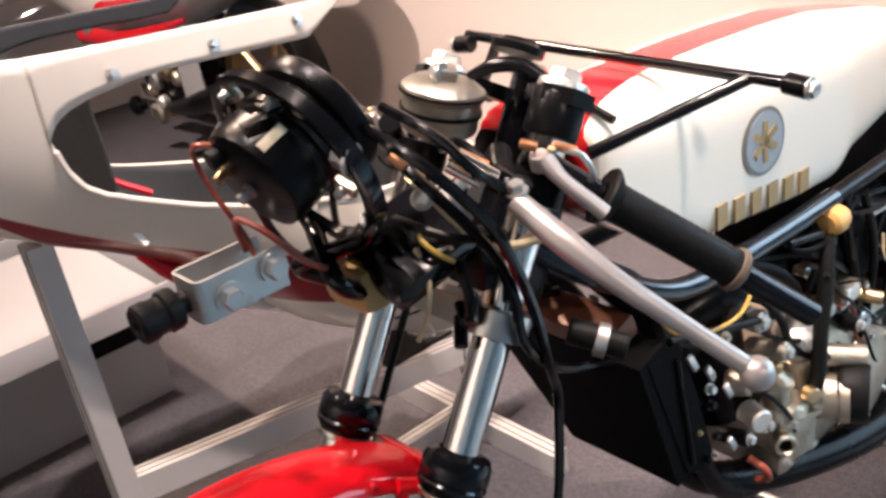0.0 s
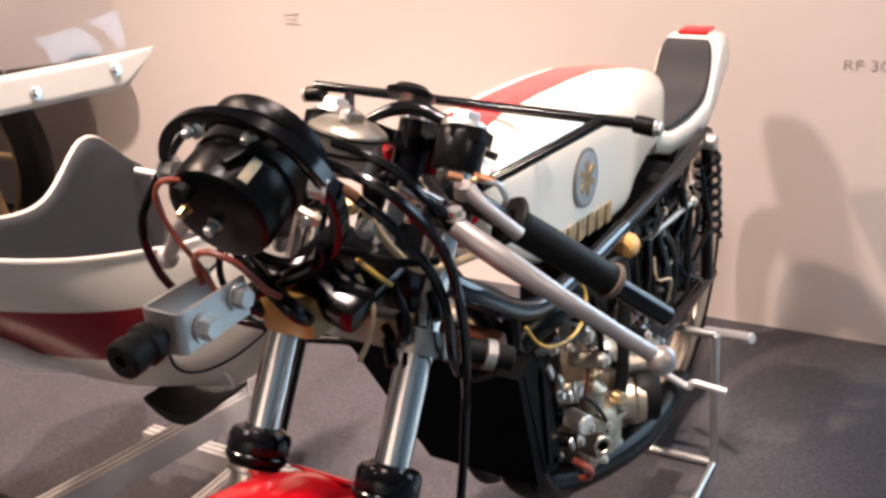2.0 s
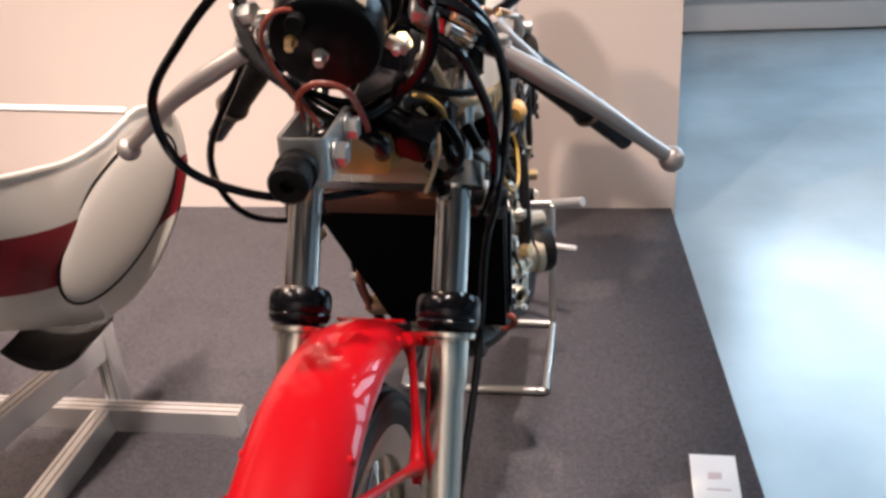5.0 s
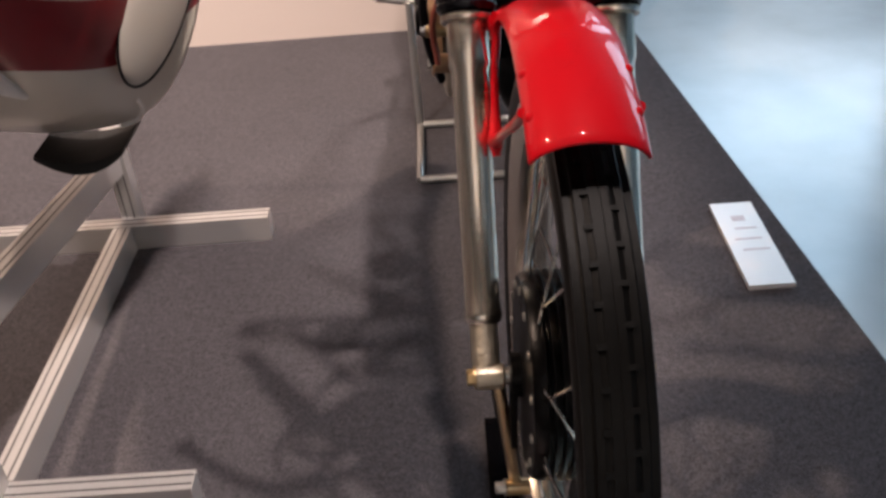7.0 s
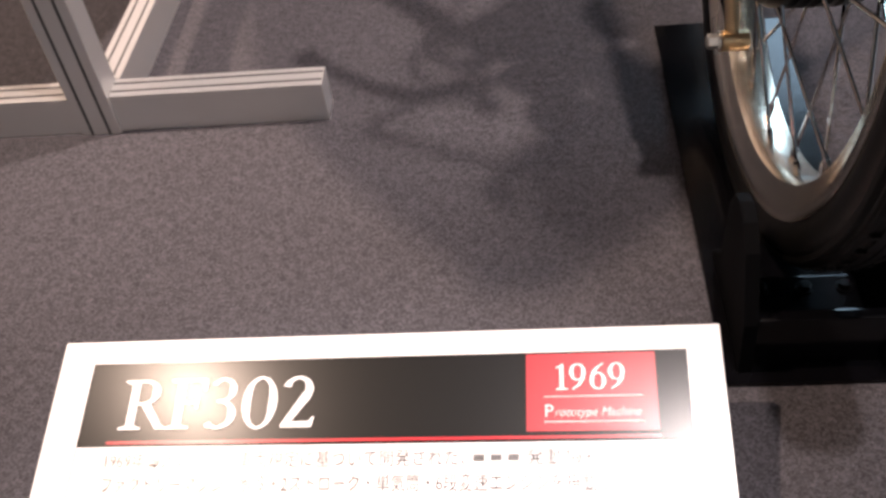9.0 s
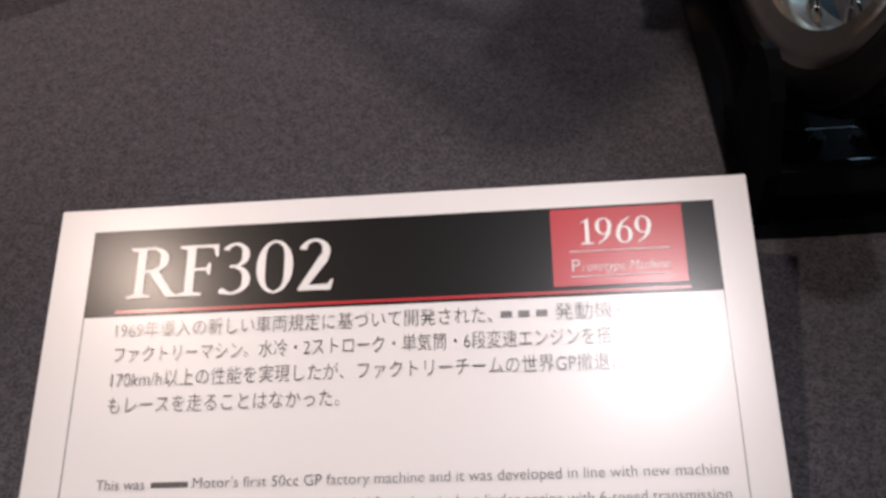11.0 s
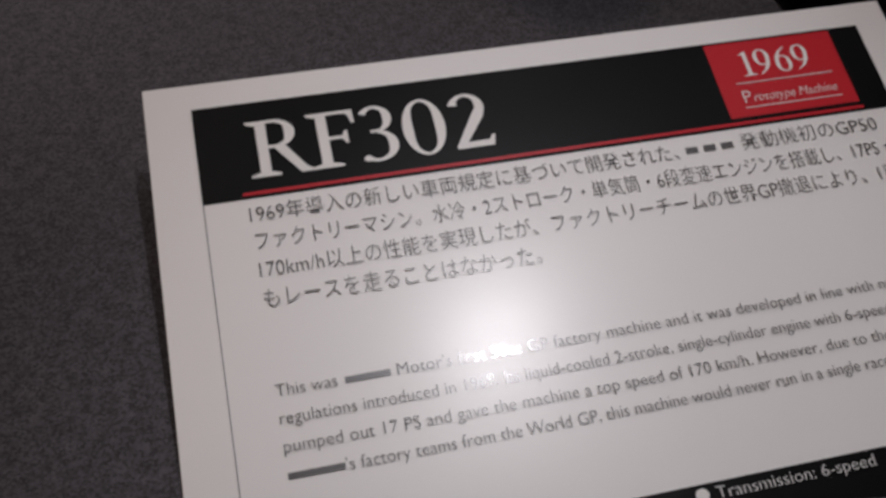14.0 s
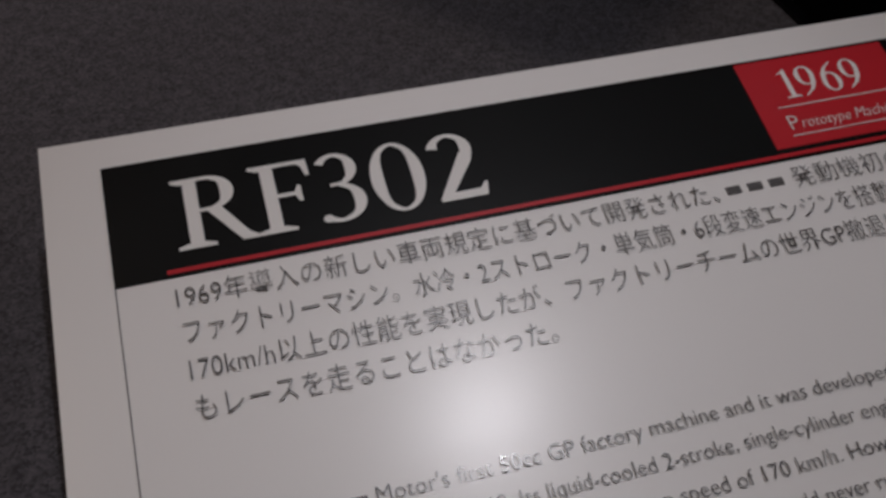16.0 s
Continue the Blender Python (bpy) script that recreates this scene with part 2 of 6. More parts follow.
def lathe(profile, m=None, bm=None, n=32, closed=False):
    """Turns (radius, height) pairs round z."""
    bm = bm or bmesh.new()
    m = m or Matrix.Identity(4)
    rows = []
    for r, h in profile:
        if r < 1e-6:
            rows.append([bm.verts.new(m @ Vector((0, 0, h)))])
        else:
            rows.append([bm.verts.new(m @ Vector((r * math.cos(2 * math.pi * k / n), r * math.sin(2 * math.pi * k / n), h))) for k in range(n)])
    pairs = list(zip(rows, rows[1:])) + ([(rows[-1], rows[0])] if closed else [])
    for a, b in pairs:
        for k in range(n):
            k2 = (k + 1) % n
            if len(a) == 1 and len(b) > 1:
                bm.faces.new((a[0], b[k], b[k2]))
            elif len(b) == 1 and len(a) > 1:
                bm.faces.new((a[k], a[k2], b[0]))
            elif len(a) > 1:
                bm.faces.new((a[k], a[k2], b[k2], b[k]))
    return bm


def rod(a, b, r, bm=None, r2=None, n=16, chamfer=0.0):
    a, b = Vector(a), Vector(b)
    h = (b - a).length
    r2 = r if r2 is None else r2
    c = chamfer or min(r, r2) * 0.12
    return lathe([(0, 0), (r - c, 0), (r, c), (r2, h - c), (r2 - c, h), (0, h)], frame_on(a, b - a), bm, n)


def smooth_path(pts, steps=8):
    pts = [Vector(p) for p in pts]
    if len(pts) < 3:
        return pts
    out = []
    ext = [2 * pts[0] - pts[1]] + pts + [2 * pts[-1] - pts[-2]]
    for i in range(1, len(ext) - 2):
        p0, p1, p2, p3 = ext[i - 1 : i + 3]
        for k in range(steps):
            t = k / steps
            out.append(0.5 * ((2 * p1) + (p2 - p0) * t + (2 * p0 - 5 * p1 + 4 * p2 - p3) * t * t + (3 * p1 - p0 - 3 * p2 + p3) * t**3))
    return out + [pts[-1]]


def tube(pts, r, bm=None, n=10, steps=8, radii=None, caps=True):
    """A tube along a smooth path; radii: one for each given point."""
    bm = bm or bmesh.new()
    path = smooth_path(pts, steps)
    rad = [r] * len(path)
    if radii:
        f = np.linspace(0, len(radii) - 1, len(path))
        rad = [float(v) for v in np.interp(f, range(len(radii)), radii)]
    rows = []
    d0 = (path[1] - path[0]).normalized()
    ref = Vector((0, 0, 1)) if abs(d0.z) < 0.9 else Vector((1, 0, 0))
    for i, p in enumerate(path):
        d = (path[min(i + 1, len(path) - 1)] - path[max(i - 1, 0)]).normalized()
        x = ref.cross(d).normalized()
        y = d.cross(x)
        ref = y
        rows.append([bm.verts.new(p + rad[i] * (math.cos(2 * math.pi * k / n) * x + math.sin(2 * math.pi * k / n) * y)) for k in range(n)])
    for a, b in zip(rows, rows[1:]):
        for k in range(n):
            bm.faces.new((a[k], a[(k + 1) % n], b[(k + 1) % n], b[k]))
    if caps:
        bm.faces.new(rows[0][::-1])
        bm.faces.new(rows[-1])
    return bm


def torus(m, R, r, bm=None, n=48, k=10):
    return lathe([(R + r * math.cos(2 * math.pi * j / k), r * math.sin(2 * math.pi * j / k)) for j in range(k)], m, bm, n, True)


def ball(c, r, bm=None, n=16, scale=(1, 1, 1), m=None):
    bm = bm or bmesh.new()
    bmesh.ops.create_uvsphere(bm, u_segments=n, v_segments=n // 2 + 2, radius=r, matrix=(m or Matrix.Identity(4)) @ Matrix.Translation(c) @ Matrix.Diagonal((*scale, 1)))
    return bm


def prism(outline, depth, m=None, bm=None):
    """A flat outline in x, y, made solid along z from 0 to depth."""
    bm = bm or bmesh.new()
    m = m or Matrix.Identity(4)
    lo = [bm.verts.new(m @ Vector((x, y, 0))) for x, y in outline]
    hi = [bm.verts.new(m @ Vector((x, y, depth))) for x, y in outline]
    bm.faces.new(lo[::-1])
    bm.faces.new(hi)
    for i in range(len(lo)):
        j = (i + 1) % len(lo)
        bm.faces.new((lo[i], lo[j], hi[j], hi[i]))
    return bm


def loft(rows, bm=None, cap=True, ring=True):
    bm = bm or bmesh.new()
    vs = [[bm.verts.new(p) for p in row] for row in rows]
    for a, b in zip(vs, vs[1:]):
        for k in range(len(a) if ring else len(a) - 1):
            j = (k + 1) % len(a)
            bm.faces.new((a[k], a[j], b[j], b[k]))
    if cap and ring:
        bm.faces.new(vs[0][::-1])
        bm.faces.new(vs[-1])
    return bm


def hexbolt(p, d, r, h, bm=None, washer=True):
    m = frame_on(p, d)
    bm = bm or bmesh.new()
    if washer:
        lathe([(0, 0), (r * 1.35, 0), (r * 1.35, h * 0.2), (0, h * 0.2)], m, bm, 20)
    lathe([(0, h * 0.2), (r, h * 0.2), (r, h * 0.9), (r * 0.86, h), (0, h)], m, bm, 6)
    return bm


def mirror(bm):
    bmesh.ops.scale(bm, vec=(-1, 1, 1), verts=bm.verts)
    return bm


def both(name, make, material, parent, **k):
    """Builds a part on the left side and its twin on the right."""
    return part(name, make(), material, parent, **k), part(name, mirror(make()), material, parent, **k)


# ---- setting ----
def setting():
    bm = bmesh.new()
    edge = [(0.348, 1.60), (0.345, 1.57), (0.455, 0.27), (0.60, -1.6), (0.66, -2.6), (-4.0, -2.6), (-4.0, 1.60)]
    prism(edge, 0.05, pose(0, 0, -0.05), bm)
    tagged(part("floor", bm, CARPET, smooth=False), "grey looped carpet on the display floor", "floor", kind="structure")
    bm = box((1.0, 2.0, -0.09), (12, 12, 0.06))
    tagged(part("ground", bm, CONCRETE, smooth=False), "polished pale blue-grey concrete floor beside the display", "floor", kind="structure")
    bm = box((-1.823, 1.63, 1.55), (4.354, 0.12, 3.2))
    tagged(part("wall_north", bm, WALL, smooth=False), "plain warm white display wall", "wall", kind="structure")
    bm = box((-4.05, -0.5, 1.55), (0.1, 4.2, 3.2))
    tagged(part("wall_west", bm, WALL, smooth=False), "plain warm white display wall", "wall", kind="structure")
    # Out-of-view wall, added and kept pale so chrome mirrors something bright.
    bm = box((1.0, -4.1, 1.55), (12, 0.1, 3.2))
    tagged(part("wall_south", bm, PALEWALL, smooth=False), "unseen pale wall added to close the room and brighten reflections", "wall", kind="structure")
    # Out-of-view ceiling, kept dark so the black parts reflect little.
    bm = box((1.0, 2.0, 3.25), (12, 12.3, 0.1))
    tagged(part("ceiling", bm, DARKCEIL, smooth=False), "unseen ceiling added and kept dark to dim reflections", "ceiling", kind="structure")
    bm = box((3.75, 3.45, 1.55), (6.6, 0.1, 3.2))
    tagged(part("wall_east", bm, FARWALL, smooth=False), "pale blue-grey wall across the hall", "wall", kind="structure")
    bm = box((3.75, 3.385, 0.0), (6.6, 0.03, 0.10))
    tagged(part("baseboard", bm, PAPER, smooth=False), "white skirting board", "baseboard", kind="structure")
    # Unseen wall, added to close the hall and keep this side's reflections dim.
    bm = box((7.05, 0.0, 1.55), (0.1, 8, 3.2))
    tagged(part("wall_side", bm, FARWALL, smooth=False), "pale blue-grey wall across the hall", "wall", kind="structure")
    for k in range(3):
        bm = box((1.35 + 1.5 * k, 3.39, 1.75), (1.15, 0.02, 1.7))
        tagged(part("window_%d" % (k + 1), bm, WINDOW, smooth=False), "tall window with pale blue daylight", "window", kind="structure")


setting()

# ---- motorcycle ----
BIKE = pose(-0.010, -0.060, 0.004, 0, 2.0, 1.3)
bike = empty("motorcycle", BIKE, "white and red racing motorcycle with bare engine and black clip-on bars", "motorcycle")
AXLE_Z, TYRE_R = 0.278, 0.274
FD = Vector((0, 0.530, 0.848))


def fork_at(z, x=0.0):
    return Vector((x, 0.191 + (z - 0.558) * FD.y / FD.z, z))


def wheel(name, y, parent, drum=True):
    m = frame_on((0, y, AXLE_Z), (1, 0, 0))
    half = [(0.230, 0.0195), (0.2385, 0.0212), (0.244, 0.0245), (0.252, 0.0265), (0.260, 0.0255), (0.2665, 0.0205), (0.2715, 0.0125), (0.2735, 0.006), (0.274, 0.0)]
    tyre_prof = [(r, -h) for r, h in half] + [(r, h) for r, h in half[-2::-1]]
    w = part(name, lathe(tyre_prof, m, n=96), TYRE, parent, "black ribbed racing tyre")
    ribs = bmesh.new()
    for o in (-0.0205, -0.0135, -0.004, 0.004, 0.0135, 0.0205):
        r = 0.2748 if abs(o) < 0.01 else (0.2726 if abs(o) < 0.015 else 0.2680)
        lathe([(r - 0.004, o - 0.0032), (r, o - 0.0026), (r, o + 0.0026), (r - 0.004, o + 0.0032)], m, ribs, 120)
    part("tread", ribs, TYRE, w)
    blocks = bmesh.new()
    for k in range(66):
        a = 2 * math.pi * k / 66
        for o, s in ((-0.009, 0), (0.009, 0.5)):
            aa = a + s * 2 * math.pi / 66
            box((0.273, 0, o), (0.004, 0.004, 0.006), m @ Matrix.Rotation(aa, 4, "Z"), blocks)
    part("tread_block", blocks, RUBBER, w)["kind"] = "stuff"
    lip = [(0.2405, 0.0235), (0.2320, 0.0232), (0.2290, 0.0212), (0.2215, 0.0190), (0.2150, 0.0165), (0.2125, 0.0105), (0.2115, 0.0)]
    well = [(0.2150, 0.0), (0.2160, 0.0090), (0.2200, 0.0140), (0.2300, 0.0165), (0.2400, 0.0195)]
    rim_prof = lip + [(r, -h) for r, h in lip[-2::-1]] + [(r, -h) for r, h in well[::-1]] + well[1:]
    rim = part("rim", lathe(rim_prof, m, n=96, closed=True), RIMALLOY, w, "polished alloy rim")
    hub = lathe([(0, -0.045), (0.02, -0.045), (0.02, -0.036), (0.088, -0.034), (0.092, -0.028), (0.092, -0.022), (0.085, -0.02), (0.085, 0.02), (0.092, 0.022), (0.092, 0.028), (0.088, 0.034), (0.02, 0.036), (0.02, 0.045), (0, 0.045)], m, n=48)
    hb = part("hub", hub, SATIN, w, "black drum brake hub")
    for k in range(5):
        o = -0.016 + 0.008 * k
        part("cooling_fin", lathe([(0.084, o - 0.0015), (0.093, o - 0.0012), (0.093, o + 0.0012), (0.084, o + 0.0015)], m, n=40, closed=True), SATIN, hb)
    for k in range(14):
        a = 2 * math.pi * k / 14
        part("flange_hole", rod(m @ Vector((0.080 * math.cos(a), 0.080 * math.sin(a), -0.0345)), m @ Vector((0.080 * math.cos(a), 0.080 * math.sin(a), -0.0365)), 0.004, n=8), STEEL, hb)
    for k in range(36):
        side = 1 if k % 2 else -1
        a = 2 * math.pi * k / 36
        lean = (0.24 if (k // 2) % 2 else -0.24)
        p0 = m @ Vector((0.090 * math.cos(a + lean), 0.090 * math.sin(a + lean), side * 0.026))
        p1 = m @ Vector((0.2125 * math.cos(a), 0.2125 * math.sin(a), side * 0.003))
        sp = rod(p0, p1, 0.0014, n=6)
        rod(p1 - (p1 - p0).normalized() * 0.012, p1, 0.0026, sp, n=6)
        part("spoke", sp, CHROME, w)
    part("axle", rod((-0.062, y, AXLE_Z), (0.062, y, AXLE_Z), 0.008, n=16), STEEL, w)
    return w


wheel("front_wheel", 0.0, bike)
wheel("rear_wheel", 1.24, bike)


def brake_linkage():
    ob = part("brake_rod", rod((-0.056, 0.004, 0.275), (-0.041, -0.009, 0.156), 0.0055, n=14), BRONZE, bike, "bronze front brake rod")
    part("rod_end", rod((-0.050, -0.012, 0.150), (-0.028, -0.012, 0.150), 0.008, n=12), BRONZE, ob)
    part("nut", hexbolt((-0.050, -0.012, 0.150), (-1, 0, 0), 0.006, 0.010), STEEL, ob)
    arm = prism([(-0.012, 0.0), (0.012, 0.0), (0.007, 0.075), (-0.007, 0.075)], 0.006, Matrix.Translation((-0.046, -0.01, 0.21)) @ Euler((radians(90), radians(0), radians(90))).to_matrix().to_4x4())
    part("brake_arm", arm, SATIN, ob, bevel=0.0015)
    part("brake_cable", tube([(-0.041, -0.012, 0.152), (-0.055, 0.04, 0.22), (-0.066, 0.110, 0.36), (-0.066, 0.206, 0.52), (-0.066, 0.292, 0.66)], 0.0035, n=8), SATIN, ob)


brake_linkage()


def fork():
    for s in (1, -1):
        x = 0.0655 * s
        wip, low = fork_at(0.552, x), fork_at(0.30, x)
        part("fork_tube", rod(fork_at(0.50, x), fork_at(0.806, x), 0.015, n=32), CHROME, bike, "chromed fork tube")
        m = frame_on(low, FD)
        L = (wip - low).length
        prof = [(0, 0.012), (0.0145, 0.012), (0.017, 0.016), (0.017, 0.022), (0.0160, 0.024), (0.0160, 0.14), (0.0165, 0.143), (0.0165, L - 0.06), (0.0185, L - 0.055), (0.0185, L - 0.018), (0.0235, L - 0.0165), (0.0240, L - 0.0155), (0.0240, L - 0.0115), (0.0225, L - 0.0105), (0.0185, L - 0.010), (0, L - 0.0095)]
        sl = part("fork_slider", lathe(prof, m, n=40), SLIDER, bike, "polished alloy fork slider")
        part("axle_clamp", rod((0.050 * s, 0.0, AXLE_Z), (0.0755 * s, 0.0, AXLE_Z), 0.0115, n=24), CASTING, sl)
        lug = tube([low + FD * 0.02, (x, 0.008, AXLE_Z + 0.004)], 0.0125, n=14)
        part("lug", lug, CASTING, sl)
        part("clamp_nut", hexbolt((0.0755 * s, 0, AXLE_Z), (s, 0, 0), 0.0075, 0.008), BRASS, sl)
        wp = [(0.0155, L - 0.010), (0.0245, L - 0.009), (0.0270, L - 0.005), (0.0275, L - 0.002), (0.0262, L), (0.0275, L + 0.002), (0.0272, L + 0.015), (0.0245, L + 0.020), (0.0175, L + 0.023), (0.0152, L + 0.021)]
        part("dust_cap", lathe(wp, m, n=40), BLACK, bike, "black rubber fork dust cap")
        mt = frame_on(fork_at(0.778, x), FD)
        part("fork_cover", lathe([(0.0152, 0), (0.0200, 0.001), (0.0210, 0.003), (0.0210, 0.032), (0.0200, 0.034), (0, 0.034)], mt, n=36), SATIN, bike, "black fork top cover")
        cap = lathe([(0, 0.036), (0.0195, 0.036), (0.0195, 0.041), (0.0180, 0.043), (0, 0.043)], mt, n=28)
        lathe([(0, 0.043), (0.0125, 0.043), (0.0125, 0.050), (0.0110, 0.052), (0, 0.052)], mt, cap, 6)
        part("fork_cap", cap, STEEL, bike, "zinc fork cap nut")


fork()


def yokes():
    lower = fork_at(0.657)
    base = Matrix.Translation(lower) @ Euler((-math.atan2(FD.y, FD.z), 0, 0)).to_matrix().to_4x4()
    out = []
    for a in range(0, 181, 12):
        out.append((0.0655 + 0.026 * math.sin(radians(a)), 0.026 * math.cos(radians(a))))
    out += [(0.034, -0.021), (0.0, -0.021)]
    right = [(-x, y) for x, y in reversed(out)]
    part("lower_yoke", prism(out + right[1:], 0.021, base @ pose(0, 0, -0.010)), YOKEMETAL, bike, "machined alloy lower fork yoke", bevel=0.003)
    top = fork_at(0.803)
    base = Matrix.Translation(top) @ Euler((-math.atan2(FD.y, FD.z), 0, 0)).to_matrix().to_4x4()
    out = [(0.066, 0.022), (0.088, 0.012), (0.088, -0.012), (0.066, -0.022), (0.03, 0.0), (0.02, 0.03), (-0.02, 0.03), (-0.03, 0.0), (-0.066, -0.022), (-0.088, -0.012), (-0.088, 0.012), (-0.066, 0.022), (-0.02, 0.055), (0.02, 0.055)]
    part("upper_yoke", prism(out, 0.012, base @ pose(0, 0, -0.004)), SATIN, bike, "black upper fork yoke", bevel=0.002)
    # Black block added to darken the gap before the tank's red front.
    part("steering_fill_block", box((0, 0, 0), (0.084, 0.044, 0.135), Matrix.Translation((0, 0.340, 0.696)) @ Euler((-0.5, 0, 0)).to_matrix().to_4x4()), SATIN, bike, bevel=0.012)
    part("steering_head", rod(fork_at(0.66) + Vector((0, 0.045, 0)), fork_at(0.80) + Vector((0, 0.045, 0)), 0.018, n=24), BLACK, bike)
    part("stem_nut", hexbolt(fork_at(0.80) + Vector((0, 0.040, 0)), FD, 0.012, 0.012), STEEL, bike)


yokes()

# front mudguard
def mudguard():
    def radius(a):
        return float(np.interp(a, [-60, -34, -12, 0, 13, 24], [0.327, 0.328, 0.3225, 0.320, 0.311, 0.303]))

    def skin(a, v):
        t, r = radians(float(a)), radius(a) - 0.019 * (1 - math.cos(v * 1.35)) / (1 - math.cos(1.35))
        return Vector((-0.004 + 0.0395 * math.sin(v * 1.35) / math.sin(1.35), -r * math.sin(t), AXLE_Z + r * math.cos(t)))

    rows = [[skin(a, float(v)) for v in np.linspace(-1, 1, 15)] for a in np.linspace(-41, 21.5, 36)]
    ob = part("mudguard", loft(rows, ring=False), RED, bike, "glossy red front mudguard")
    sol = ob.modifiers.new("thickness", "SOLIDIFY")
    sol.thickness, sol.offset = 0.003, 0
    bev = ob.modifiers.new("edge", "BEVEL")
    bev.width, bev.segments = 0.001, 1
    for s in (1, -1):
        a, b = skin(13, 0.97 * s), skin(-31, 0.97 * s)
        part("stay", tube([a, (0.0405 * s - 0.002, -0.020, 0.534), (0.0430 * s - 0.002, 0.040, 0.497), (0.045 * s - 0.002, 0.085, 0.468), (0.047 * s, 0.106, 0.456)], 0.004, n=10, radii=[0.0042, 0.0044, 0.0040, 0.0046, 0.0075]), RED, ob)
        part("stay", tube([b, (0.0395 * s - 0.002, 0.157, 0.530), (0.0420 * s - 0.002, 0.149, 0.505), (0.0445 * s - 0.001, 0.130, 0.474), (0.047 * s, 0.108, 0.456), (0.047 * s, 0.100, 0.444)], 0.004, n=10, radii=[0.0060, 0.0040, 0.0036, 0.0042, 0.0075, 0.0035]), RED, ob)
        part("bridge_lug", tube([skin(-30, 0.86 * s), skin(-35, 0.90 * s) + Vector((0.003 * s, 0, 0.002)), fork_at(0.536, 0.047 * s)], 0.005, n=10, radii=[0.007, 0.0065, 0.0055]), RED, ob)
        for a in (15, 7, -26):
            part("bolt", ball(skin(a, 0.80 * s), 0.0040, n=10), RED, ob)
    part("bridge", box((0, 0, 0), (0.060, 0.016, 0.003), Matrix.Translation(skin(-37, 0) + Vector((0, 0, 0.001))) @ Euler((radians(-37), 0, 0)).to_matrix().to_4x4()), RED, ob, bevel=0.001)


mudguard()

# fuel tank
def striped_paint():
    """White lacquer with a red stripe along the top that widens to the front."""
    m = mat("striped_lacquer", (0.73, 0.68, 0.57), 0.22, 0, 0.02, 8, 0, coat=0.6)
    nt = m.node_tree
    b = nt.nodes["Principled BSDF"]
    white = b.inputs["Base Color"].links[0].from_socket
    sep = nt.nodes.new("ShaderNodeSeparateXYZ")
    nt.links.new(nt.nodes["Texture Coordinate"].outputs["Object"], sep.inputs[0])

    def calc(op, a, c):
        n = nt.nodes.new("ShaderNodeMath")
        n.operation = op
        for k, v in enumerate((a, c)):
            if isinstance(v, float):
                n.inputs[k].default_value = v
            else:
                nt.links.new(v, n.inputs[k])
        return n.outputs[0]

    d = calc("MAXIMUM", calc("SUBTRACT", 0.52, sep.outputs["Y"]), 0.0)
    lim = calc("ADD", calc("MULTIPLY", calc("MULTIPLY", d, d), 1.5), 0.025)
    front = calc("LESS_THAN", sep.outputs["Y"], 0.3775)
    mix = nt.nodes.new("ShaderNodeMix")
    mix.data_type = "RGBA"
    nt.links.new(calc("MAXIMUM", calc("LESS_THAN", calc("ABSOLUTE", sep.outputs["X"], 0.0), lim), front), mix.inputs["Factor"])
    nt.links.new(white, mix.inputs["A"])
    mix.inputs["B"].default_value = (0.66, 0.012, 0.02, 1)
    nt.links.new(mix.outputs["Result"], b.inputs["Base Color"])
    return m


